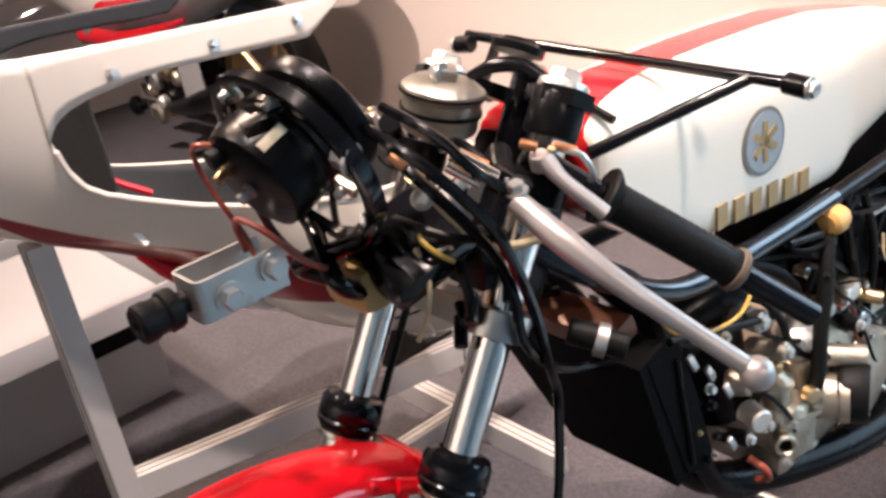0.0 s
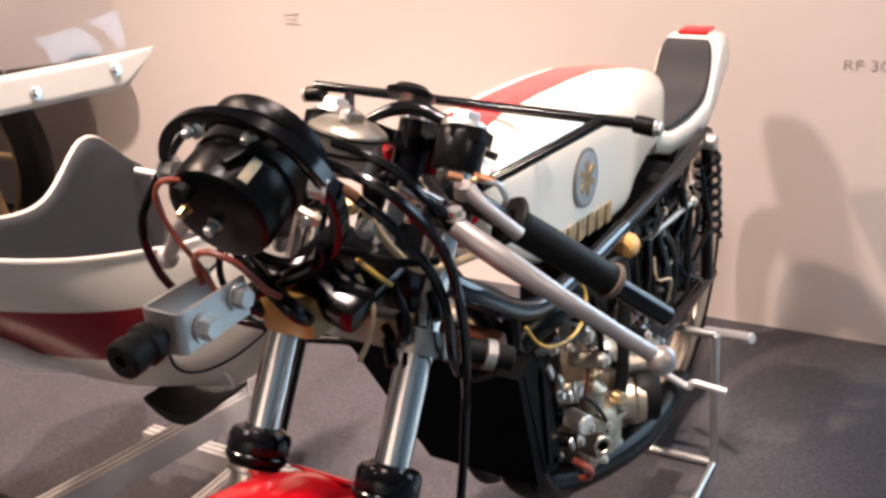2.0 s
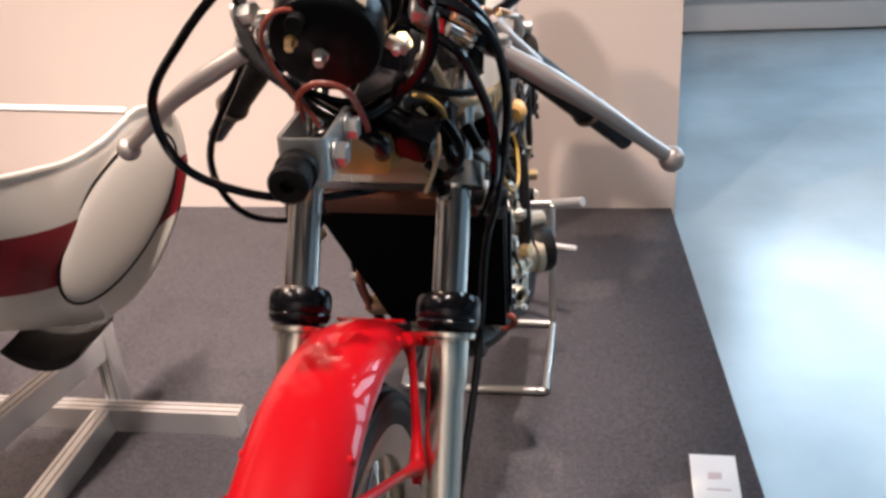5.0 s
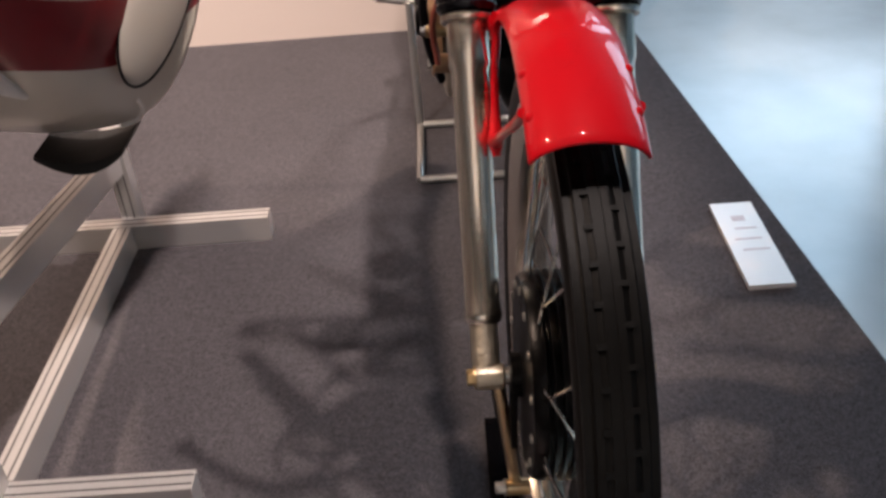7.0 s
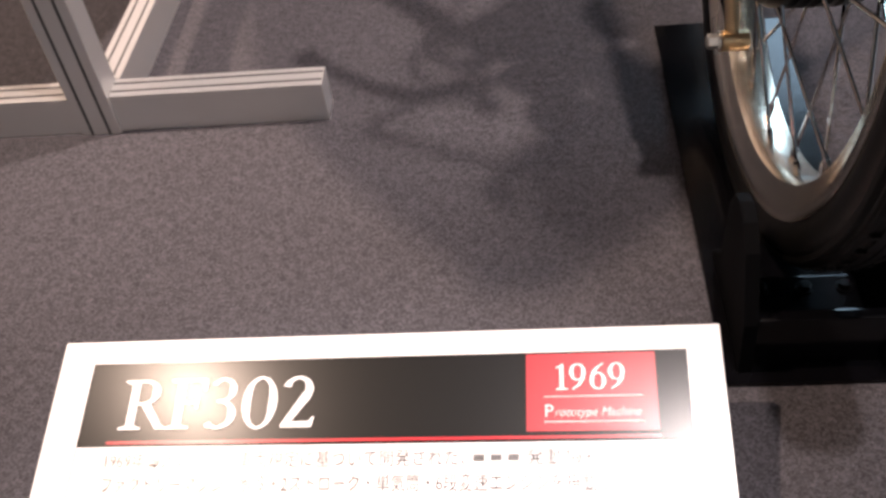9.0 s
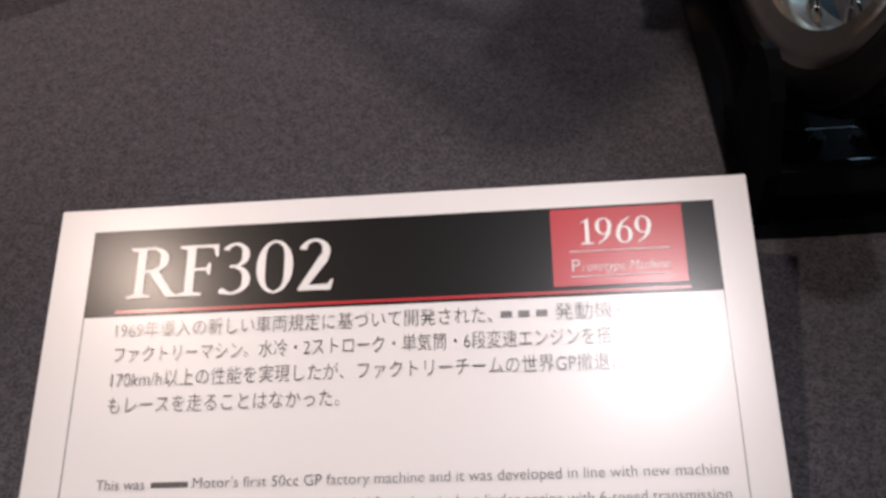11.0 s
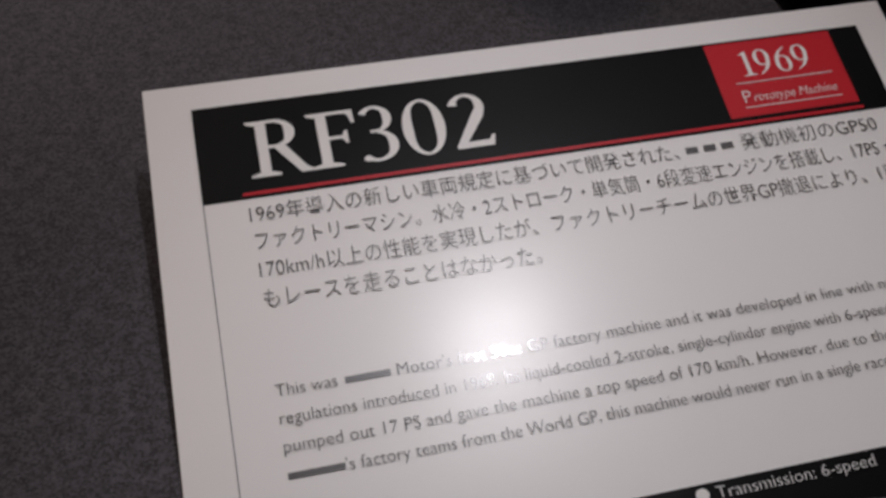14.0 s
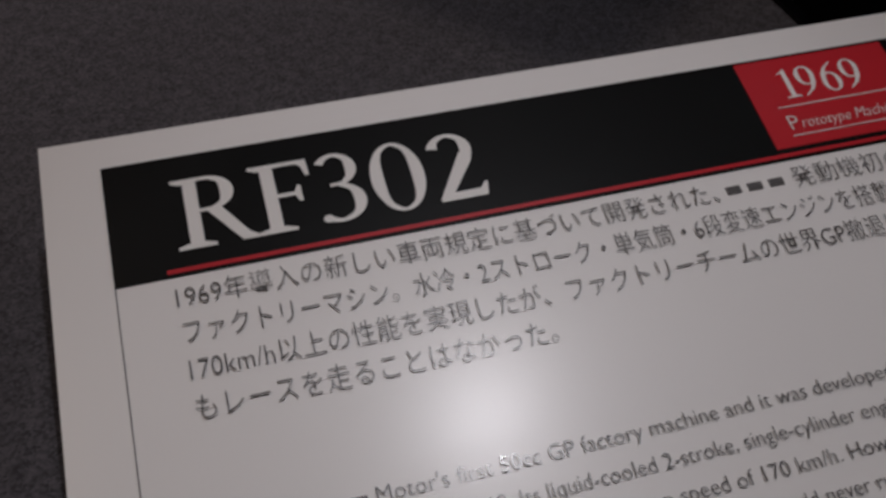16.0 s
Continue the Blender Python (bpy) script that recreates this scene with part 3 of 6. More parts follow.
def tank():
    st = [(0.372, 0.058, 0.766, 0.720), (0.380, 0.068, 0.775, 0.700), (0.405, 0.0725, 0.777, 0.672), (0.45, 0.0735, 0.777, 0.640), (0.52, 0.0745, 0.777, 0.608), (0.60, 0.0770, 0.774, 0.597), (0.68, 0.0790, 0.769, 0.587), (0.755, 0.0790, 0.762, 0.582), (0.775, 0.0775, 0.759, 0.600), (0.90, 0.058, 0.734, 0.604), (0.98, 0.047, 0.712, 0.600), (1.02, 0.040, 0.700, 0.600), (1.040, 0.028, 0.684, 0.610)]
    ys = [s[0] for s in st]
    yy = np.concatenate([np.linspace(0.372, 0.45, 10), np.linspace(0.46, 0.98, 36), np.linspace(0.985, 1.040, 8)])
    rows = []
    N = 44
    for y in yy:
        hw, zt, zb = (float(np.interp(y, ys, [s[k] for s in st])) for k in (1, 2, 3))
        cz, hz = (zt + zb) / 2, (zt - zb) / 2
        row = []
        for k in range(N):
            a = 2 * math.pi * k / N + math.pi / N
            c, s = math.cos(a), math.sin(a)
            e = 0.42
            x = hw * math.copysign(abs(c) ** e, c)
            z = hz * math.copysign(abs(s) ** (0.62 if s > 0 else 0.3), s)
            if s > 0:
                x *= 1 - 0.20 * max(0, (z / hz - 0.3) / 0.7) ** 2
            row.append((x, y, cz + z))
        rows.append(row)
    bm = loft(rows)
    ob = part("fuel_tank", bm, striped_paint(), bike, "white fuel tank with a red centre stripe")
    sub = ob.modifiers.new("round", "SUBSURF")
    sub.levels = sub.render_levels = 1
    # round badge and lettering bars on both flanks
    for s in (1, -1):
        m = frame_on((0.0762 * s, 0.600, 0.684), (s, -0.04, 0.02))
        bd = part("badge", lathe([(0, 0), (0.033, 0), (0.033, 0.0025), (0.031, 0.003), (0, 0.003)], m, n=40), BADGEGREY, ob, "round grey and gold badge")
        part("badge_face", lathe([(0, 0.003), (0.029, 0.003), (0.029, 0.0036), (0, 0.0036)], m, n=40), BADGEBLUE, bd)
        for k in range(3):
            part("badge_bar", box((0.0, 0.0, 0.0040), (0.007, 0.040, 0.0012), m @ pose(0, 0, 0, 0, 0, 60 * k)), GOLDINK, bd, smooth=False)
        for k in range(6):
            y0, z0 = 0.534 + k * 0.0274, 0.6335 - 0.0030 * k
            part("lettering_bar", box(((0.0752 + 0.00075 * k) * s, y0, z0), (0.0030, 0.0165, 0.0235)), GOLDINK, ob, smooth=False)
    strap = part("strap", tube([(-0.070, 0.398, 0.770), (-0.03, 0.398, 0.7815), (0.03, 0.398, 0.7815), (0.070, 0.398, 0.770)], 0.004, n=8), SATIN, ob, "black strap over the tank's front")
    part("buckle", box((0.02, 0.398, 0.785), (0.022, 0.012, 0.004)), STEEL, strap, bevel=0.001)
    return ob


tank_ob = tank()


# seat with hump
def seat():
    rows = []
    for y, hw, zt, zb in ((1.02, 0.030, 0.612, 0.572), (1.07, 0.042, 0.598, 0.556), (1.16, 0.049, 0.594, 0.550), (1.235, 0.054, 0.606, 0.550), (1.285, 0.055, 0.686, 0.562), (1.315, 0.053, 0.698, 0.582), (1.37, 0.049, 0.690, 0.610), (1.41, 0.039, 0.676, 0.630)):
        row = []
        for k in range(24):
            a = 2 * math.pi * k / 24
            c, s = math.cos(a), math.sin(a)
            row.append((hw * math.copysign(abs(c) ** 0.5, c), y, (zt + zb) / 2 + (zt - zb) / 2 * math.copysign(abs(s) ** 0.5, s)))
        rows.append(row)
    shell = part("seat_shell", loft(rows), WHITE, bike, "white glass-fibre seat shell with a hump")
    pad = loft([[(x, y, z) for x in (-w, -w * 0.8, 0, w * 0.8, w)] for y, z, w in ((1.06, 0.604, 0.036), (1.13, 0.602, 0.042), (1.21, 0.605, 0.046), (1.245, 0.625, 0.047), (1.262, 0.655, 0.046), (1.270, 0.680, 0.043), (1.282, 0.693, 0.036))], ring=False)
    ob = part("pad", pad, SEATPAD, shell, "black foam seat pad")
    mo = ob.modifiers.new("thick", "SOLIDIFY")
    mo.thickness, mo.offset = 0.014, 0
    rd = ob.modifiers.new("soft", "SUBSURF")
    rd.levels = rd.render_levels = 2
    part("stripe", box((0, 1.328, 0.6985), (0.05, 0.05, 0.004)), RED, shell, "red stripe", bevel=0.0015)


seat()

# clip-on bars, grips and levers
def controls(s):
    inner, axis_end = Vector((0.066 * s, 0.281, 0.793)), Vector((0.219 * s, 0.436, 0.623))
    d = (axis_end - inner).normalized()
    gi, go = Vector((0.114 * s, 0.326, 0.744)), Vector((0.185 * s, 0.393, 0.671))
    bar = part("handlebar", rod(inner + d * 0.018, axis_end, 0.0098, n=24), BLACK, bike, "black clip-on handlebar")
    part("clip_clamp", lathe([(0.0152, 0), (0.022, 0.001), (0.022, 0.026), (0.0152, 0.027)], frame_on(fork_at(0.735, 0.0655 * s), FD), n=28, closed=True), SATIN, bar)
    L = (go - gi).length
    prof = [(0.0098, 0), (0.021, 0.0), (0.0225, 0.002), (0.021, 0.005), (0.016, 0.010)]
    for k in range(34):
        h = 0.012 + (L - 0.022) * k / 33
        prof.append((0.0142 + (0.0006 if k % 2 else 0), h))
    prof += [(0.0155, L - 0.008), (0.0158, L - 0.002), (0.0145, L), (0.0098, L)]
    part("grip", lathe(prof, frame_on(gi, d), n=40), RUBBER, bar, "black ribbed rubber grip")
    part("grip_ring", lathe([(0.0150, L - 0.007), (0.0172, L - 0.006), (0.0175, L - 0.002), (0.0150, L + 0.001)], frame_on(gi, d), n=36, closed=True), GRIPEND, bar)
    ls, lb = Vector((0.108 * s, 0.247, 0.768)), Vector((0.251 * s, 0.300, 0.660))
    mid = (ls + lb) / 2 + Vector((0.006 * s, -0.012, 0.004))
    lev = tube([ls, ls.lerp(mid, 0.5) + Vector((0, -0.004, 0.002)), mid, mid.lerp(lb, 0.55), lb], 0.007, n=14, radii=[0.0085, 0.0095, 0.0075, 0.0065, 0.0068])
    lv = part("lever", lev, LEVER, bike, "silver alloy brake or clutch lever with a ball end")
    part("lever_ball", ball(lb + (lb - mid).normalized() * 0.004, 0.0118, n=20), LEVER, lv)
    perch = tube([Vector((0.072 * s, 0.270, 0.788)), Vector((0.088 * s, 0.256, 0.782)), ls], 0.008, n=12, radii=[0.0095, 0.0085, 0.0075])
    pe = part("lever_perch", perch, SATIN, bike, "black lever perch")
    part("perch_block", box((0, 0, 0), (0.030, 0.018, 0.016), frame_on(ls.lerp(Vector((0.07 * s, 0.27, 0.79)), 0.35), d) @ pose(0, 0, 0, 0, 90, 0)), BLACK, pe, bevel=0.004)
    part("pivot_bolt", hexbolt(ls + Vector((0, 0.002, 0.006)), (0, -0.2, 1), 0.006, 0.008), STEEL, pe)
    part("adjuster", rod(ls + Vector((-0.022 * s, -0.010, 0.012)), ls + Vector((-0.040 * s, -0.022, 0.026)), 0.0042, n=12), CHROME, pe)
    part("adjuster_disc", lathe([(0, 0), (0.0125, 0), (0.0125, 0.003), (0, 0.003)], frame_on(ls + Vector((-0.026 * s, -0.012, 0.014)), Vector((-0.018 * s, -0.012, 0.014))), n=20), CHROME, pe)
    sl = tube([Vector((0.098 * s, 0.288, 0.782)), Vector((0.112 * s, 0.290, 0.768)), Vector((0.134 * s, 0.305, 0.742))], 0.005, n=10, radii=[0.0075, 0.0055, 0.0062])
    sm = part("small_lever", sl, LEVER, bike, "small alloy choke lever")
    part("lever_boss", rod((0.094 * s, 0.288, 0.774), (0.096 * s, 0.285, 0.787), 0.0070, n=18), LEVER, sm)
    part("cable_nipple", ball((0.102 * s, 0.292, 0.788), 0.0032, n=10), BRASS, sm)
    part("cable_hook", tube([(0.106 * s, 0.300, 0.786), (0.116 * s, 0.306, 0.782), (0.120 * s, 0.312, 0.768), (0.116 * s, 0.314, 0.760)], 0.0025, n=8), STEEL, sm)


controls(1)
controls(-1)

# fairing stay over the tank
def fairing_stay():
    ob = part("fairing_stay", rod((-0.190, 0.492, 0.792), (0.172, 0.478, 0.788), 0.0052, n=14), BLACK, bike, "black tubular fairing stay")
    for s in (1, -1):
        part("brace", rod((0.068 * s, 0.368, 0.752), (0.140 * s, 0.482, 0.788), 0.0054, n=14), BLACK, ob)
        part("rubber_mount", rod((0.170 * s, 0.478, 0.788), (0.190 * s, 0.477, 0.786), 0.0085, n=18), SATIN, ob)
        part("end_screw", hexbolt((0.190 * s, 0.477, 0.786), (s, 0, 0), 0.0065, 0.006), STEEL, ob)


fairing_stay()

# rev counter in its hoop
def rev_counter():
    a = Vector((-0.05, 0.93, 0.36)).normalized()
    c = Vector((-0.003, 0.116, 0.808))
    m = frame_on(c, a) @ Matrix.Diagonal((0.99, 0.99, 0.84, 1))
    r3 = m.to_3x3()
    body = lathe([(0, 0), (0.034, 0), (0.039, 0.003), (0.0405, 0.009), (0.0405, 0.036), (0.0385, 0.038), (0.0385, 0.043), (0.0415, 0.045), (0.0415, 0.060), (0.040, 0.062), (0.040, 0.070), (0.047, 0.072), (0.049, 0.077), (0.049, 0.088), (0.046, 0.091), (0.044, 0.089), (0, 0.087)], m, n=56)
    ob = part("rev_counter", body, SATIN, bike, "black rev counter body with wire terminals")
    part("label_strip", box((0.0410, 0, 0.022), (0.0014, 0.0075, 0.026), m @ pose(0, 0, 0, 0, 0, 134)), LABELTAN, ob, bevel=0.0004)
    part("terminal", hexbolt(c + r3 @ Vector((0.003, -0.006, 0)), -a, 0.0042, 0.011), STEEL, ob)
    part("terminal", hexbolt(c + r3 @ Vector((0.022, 0.006, 0)), -a, 0.0035, 0.010), BRASS, ob)
    part("rubber_boot", rod(c + r3 @ Vector((0.014, 0.022, 0.004)), c + r3 @ Vector((0.016, 0.024, -0.010)), 0.007, n=14), RUBBER, ob)
    hc = Vector((-0.003, 0.154, 0.814))
    mh = frame_on(hc, a)
    h3 = mh.to_3x3()
    n = 64
    rows = []
    for k in range(n):
        t = 2 * math.pi * k / n
        R = 0.0685 + 0.001 * math.sin(t) - 0.003 * max(0, -math.sin(t)) ** 2
        wide = 0.0048 - 0.0026 * math.cos(t)
        rows.append([mh @ Vector(((R + o) * math.cos(t) * (1.0 if math.sin(t) > 0 else 1 - 0.30 * math.sin(t) ** 4), (R + o) * math.sin(t) * (0.94 if math.sin(t) > 0 else 1.16), h)) for o, h in ((-0.0040, -wide * 0.8), (0.001, -wide), (0.0055, -wide * 0.8), (0.0055, wide * 0.8), (0.001, wide), (-0.0040, wide * 0.8))])
    hoop = bmesh.new()
    vs = [[hoop.verts.new(q) for q in row] for row in rows]
    for k in range(n):
        u, v = vs[k], vs[(k + 1) % n]
        for j in range(6):
            hoop.faces.new((u[j], u[(j + 1) % 6], v[(j + 1) % 6], v[j]))
    ho = part("hoop", hoop, BLACK, bike, "black ring holding the rev counter")
    part("bolt", hexbolt(hc + h3 @ Vector((0.068, 0.010, 0.0)), (0.9, -0.3, 0.2), 0.008, 0.014), STEEL, ho)
    part("bolt", hexbolt(hc + h3 @ Vector((-0.068, 0.010, 0.0)), (-0.9, -0.3, 0.2), 0.008, 0.014), STEEL, ho)
    for t in (62, 118, 0, -35, 210):
        r = m @ pose(0, 0, 0, 0, 0, t)
        part("clip", box((0.052, 0, 0.044), (0.018, 0.010, 0.007), r), CASTING, ho, bevel=0.002)
        part("clip_screw", hexbolt(r @ Vector((0.052, 0, 0.039)), -a, 0.0032, 0.006), STEEL, ho)
    part("spring_strip", box((0.0455, 0.0, 0.036), (0.0016, 0.010, 0.044), m @ pose(0, 0, 0, 0, 0, 104) @ pose(0, 0, 0, -18, 0, 0)), SATIN, ho, bevel=0.0006)
    for s in (1, -1):
        part("hoop_leg", tube([hc + h3 @ Vector((0.045 * s, -0.048, 0)), hc + h3 @ Vector((0.030 * s, -0.068, -0.004)), (0.022 * s, 0.150, 0.728), (0.020 * s, 0.175, 0.705)], 0.007, n=10), BLACK, ho)


rev_counter()

# reservoir with strap
def reservoir():
    m = frame_on((-0.032, 0.304, 0.776), (0.17, 0.20, 0.96)) @ Matrix.Diagonal((0.82, 0.82, 0.85, 1))
    ob = part("reservoir", lathe([(0, 0), (0.030, 0), (0.036, 0.004), (0.038, 0.008), (0.038, 0.034), (0.0405, 0.036), (0.0415, 0.040), (0.0405, 0.044), (0.036, 0.047), (0.030, 0.051), (0.018, 0.053), (0, 0.053)], m, n=48), AGEDALLOY, bike, "round dull silver reservoir")
    part("strap", lathe([(0.0382, 0.021), (0.0405, 0.021), (0.0405, 0.0245), (0.0382, 0.0245)], m, n=48, closed=True), SATIN, ob)
    part("seam", lathe([(0.0400, 0.038), (0.0428, 0.0388), (0.0428, 0.0412), (0.0400, 0.042)], m, n=48, closed=True), SATIN, ob)
    part("cap", box((0, 0, 0.058), (0.034, 0.022, 0.010), m), AGEDALLOY, ob, bevel=0.003)
    part("cap_screw", hexbolt(m @ Vector((-0.016, 0.004, 0.060)), (-1, -0.2, 0.1), 0.006, 0.010), STEEL, ob)
    part("spring_clip", box((0.050, 0.0, 0.030), (0.002, 0.008, 0.030), m @ pose(0, 0, 0, 0, 0, -30)), STEEL, ob, bevel=0.0006)
    part("union", rod(m @ Vector((0.040, 0.0, 0.032)), m @ Vector((0.058, 0.002, 0.034)), 0.006, n=12), BRASS, ob)
    part("yoke_arm", tube([(-0.02, 0.335, 0.814), (0.0, 0.345, 0.822), (0.022, 0.352, 0.822), (0.045, 0.352, 0.814)], 0.010, n=14, radii=[0.004, 0.006, 0.0065, 0.005]), BLACK, bike, "black upper yoke arm")
    part("stem_washer", lathe([(0, 0), (0.021, 0), (0.022, 0.002), (0.022, 0.006), (0.016, 0.008), (0.014, 0.011), (0, 0.011)], frame_on((0.004, 0.366, 0.826), FD), n=28), SATIN, bike)


reservoir()

# horn-like bracket ahead of the forks
def nose_bracket():
    w, y0, y1, r = 0.017, 0.055, 0.122, 0.006
    line = [(w, y1), (w, y0 + r)] + [(w - r + r * math.cos(a), y0 + r - r * math.sin(a)) for a in np.linspace(0.2, 1.57, 5)]
    line = line + [(-x, y) for x, y in reversed(line)]
    inner = [(x * (1 - 0.0028 / w), max(y, y0 + 0.0028)) for x, y in line]
    ob = part("nose_bracket", prism([(float(x), float(y)) for x, y in line + inner[::-1]], 0.030, pose(-0.008, 0, 0.734)), STEEL, bike, "zinc-plated strip bent into a nose bracket")
    part("bolt", hexbolt((0.0095, 0.076, 0.746), (1, 0, 0), 0.008, 0.009), STEEL, ob)
    part("bolt", hexbolt((0.0095, 0.112, 0.752), (1, 0, 0), 0.008, 0.009), STEEL, ob)
    m = frame_on((-0.008, 0.054, 0.748), (0, -1, -0.05))
    part("rubber_stop", lathe([(0, 0), (0.008, 0), (0.008, 0.006), (0.0135, 0.007), (0.0145, 0.010), (0.0145, 0.016), (0.0125, 0.018), (0.0125, 0.024), (0.0135, 0.026), (0.0135, 0.034), (0.0115, 0.036), (0.005, 0.036), (0.004, 0.030), (0, 0.030)], m, n=28), RUBBER, ob, "black rubber stop")
    part("ignition_box", box((0.004, 0.192, 0.709), (0.052, 0.056, 0.036)), AMBER, bike, "amber resin ignition box", bevel=0.010)
    part("box_cover", box((0, 0, 0), (0.075, 0.080, 0.026), Matrix.Translation((0.026, 0.213, 0.728)) @ Euler((0.25, 0.35, 0)).to_matrix().to_4x4()), BLACK, bike, bevel=0.009)


nose_bracket()

# radiator
def radiator():
    top, low = Vector((0, 0.385, 0.592)), Vector((0, 0.440, 0.408))
    d = (top - low).normalized()
    base = Matrix((Vector((1, 0, 0)), d, Vector((1, 0, 0)).cross(d))).transposed().to_4x4()
    base.translation = low
    h = (top - low).length
    core = prism([(-0.034, 0), (0.096, 0), (0.097, h - 0.03), (-0.097, h - 0.03)], 0.036, base @ pose(0, 0, -0.018))
    ob = part("radiator", core, MATT, bike, "black radiator with a brown header tank", smooth=False)
    part("header_tank", box((-0.008, h - 0.016, 0), (0.160, 0.024, 0.038), base), COPPER, ob, bevel=0.005)
    shroud = prism([(0.388, 0.556), (0.432, 0.556), (0.452, 0.500), (0.478, 0.405), (0.462, 0.396), (0.436, 0.412)], 0.004, Matrix(((0, 0, 1, 0.094), (1, 0, 0, 0), (0, 1, 0, 0), (0, 0, 0, 1))))
    part("side_shroud", shroud, MATT, ob, smooth=False)
    part("shroud_edge", rod((0.100, 0.442, 0.420), (0.100, 0.425, 0.545), 0.0025, n=8), SATIN, ob)
    part("clamp", lathe([(0.010, 0), (0.0145, 0.001), (0.0145, 0.010), (0.010, 0.011)], frame_on((0.076, 0.348, 0.598), (0.76, 0.5, -0.28)), n=20, closed=True), STEEL, ob)
    part("hose_stub", rod((0.058, 0.336, 0.606), (0.098, 0.362, 0.590), 0.0115, n=18), RUBBER, ob)
    for y, z in ((0.446, 0.530), (0.472, 0.505), (0.500, 0.470), (0.505, 0.405)):
        part("connector", box((0, 0, 0), (0.004, 0.007, 0.020), Matrix.Translation((0.1005, y, z)) @ Euler((0.5, 0, 0)).to_matrix().to_4x4()), STEEL, ob, bevel=0.001)


radiator()

# engine, carburettor, exhaust
def engine():
    ob = part("crankcase", box((0, 0.74, 0.315), (0.150, 0.20, 0.13)), CASTING, bike, "cast alloy crankcase", bevel=0.02)
    part("side_cover", lathe([(0, 0), (0.060, 0), (0.064, 0.006), (0.060, 0.022), (0.03, 0.028), (0, 0.028)], frame_on((0.072, 0.80, 0.32), (1, 0, 0)), n=36), CASTING, ob)
    part("cylinder", rod((0, 0.63, 0.34), (0, 0.60, 0.47), 0.042, n=32), SATIN, ob)
    def lean(pts, depth, c, m3):
        return prism(pts, depth, Matrix.Translation(c) @ m3)

    turn = Euler((0, 0, radians(-18))).to_matrix().to_4x4()
    block = [(-0.022, -0.024), (0.022, -0.024), (0.026, -0.010), (0.026, 0.020), (0.016, 0.030), (-0.016, 0.030), (-0.026, 0.020), (-0.026, -0.010)]
    cb = part("carburettor", lean(block, 0.050, (0.078, 0.640, 0.312), turn), CASTING, bike, "worn cast alloy carburettor", bevel=0.003)
    part("bowl_flange", lean([(x * 1.18, y * 1.18) for x, y in block], 0.006, (0.078, 0.640, 0.360), turn), CASTING, cb, bevel=0.0015)
    part("bowl_dome", ball((0.080, 0.632, 0.366), 1.0, n=20, scale=(0.027, 0.030, 0.020)), CASTING, cb)
    hole = frame_on((0.094, 0.612, 0.338), (0.72, -0.68, 0.1))
    part("drain_boss", lathe([(0.0075, 0.010), (0.0085, 0.0115), (0.0120, 0.0115), (0.0130, 0.010), (0.0130, -0.006), (0, -0.006), (0, 0.001), (0.0075, 0.001)], hole, n=24), CASTING, cb)
    # Matt black disc paints the shade inside the boss's hole.
    part("bore_dark_disc", lathe([(0, 0.0015), (0.0074, 0.0015), (0.0074, 0.003), (0, 0.003)], hole, n=20), MATT, cb)
    part("mixing_chamber", lathe([(0, 0), (0.020, 0), (0.020, 0.034), (0.0225, 0.036), (0.0225, 0.042), (0.019, 0.044), (0.019, 0.056), (0, 0.056)], frame_on((0.074, 0.668, 0.372), (0, 0, 1)), n=28), CASTING, cb)
    cap = part("chamber_cap", lathe([(0, 0), (0.022, 0), (0.0235, 0.002), (0.0235, 0.016), (0.021, 0.020), (0.012, 0.024), (0.008, 0.034), (0, 0.034)], frame_on((0.074, 0.668, 0.428), (0, 0, 1)), n=24), PALECAST, cb, "pale knurled cap")
    for k in range(20):
        a = 2 * math.pi * k / 20
        part("knurl", box((0.074 + 0.0235 * math.cos(a), 0.668 + 0.0235 * math.sin(a), 0.437), (0.002, 0.002, 0.013)), PALECAST, cap, smooth=False)
    part("needle_tower", lathe([(0, 0), (0.015, 0), (0.015, 0.026), (0.018, 0.028), (0.018, 0.034), (0.010, 0.038), (0.006, 0.044), (0, 0.044)], frame_on((0.080, 0.622, 0.374), (0, 0, 1)), n=24), CASTING, cb)
    part("nipple", lathe([(0, 0), (0.006, 0), (0.006, 0.008), (0.0042, 0.010), (0.0042, 0.020), (0, 0.020)], frame_on((0.080, 0.622, 0.418), (0, 0, 1)), n=14), BRASS, cb)
    part("intake_collar", lathe([(0, 0), (0.026, 0), (0.026, 0.022), (0.030, 0.024), (0.030, 0.034), (0, 0.034)], frame_on((0.088, 0.690, 0.352), (0.85, 0.5, 0.02)), n=28), CASTING, cb)
    part("bellmouth_cap", lathe([(0, 0), (0.030, 0), (0.033, 0.003), (0.034, 0.008), (0.034, 0.030), (0.031, 0.034), (0, 0.034)], frame_on((0.103, 0.708, 0.354), (0.90, 0.42, 0.0)), n=36), RUBBER, cb, "black rubber cap")
    part("banjo", rod((0.100, 0.648, 0.385), (0.112, 0.643, 0.386), 0.009, n=18), BRASS, cb)
    part("hose_tail", tube([(0.100, 0.660, 0.372), (0.104, 0.664, 0.41), (0.101, 0.672, 0.45), (0.096, 0.69, 0.50), (0.085, 0.71, 0.54)], 0.0085, n=12), RUBBER, cb)
    part("hose_clip", lathe([(0.0085, 0), (0.0110, 0), (0.0110, 0.006), (0.0085, 0.006)], frame_on((0.1005, 0.661, 0.376), (0.1, 0.1, 1)), n=18, closed=True), STEEL, cb)
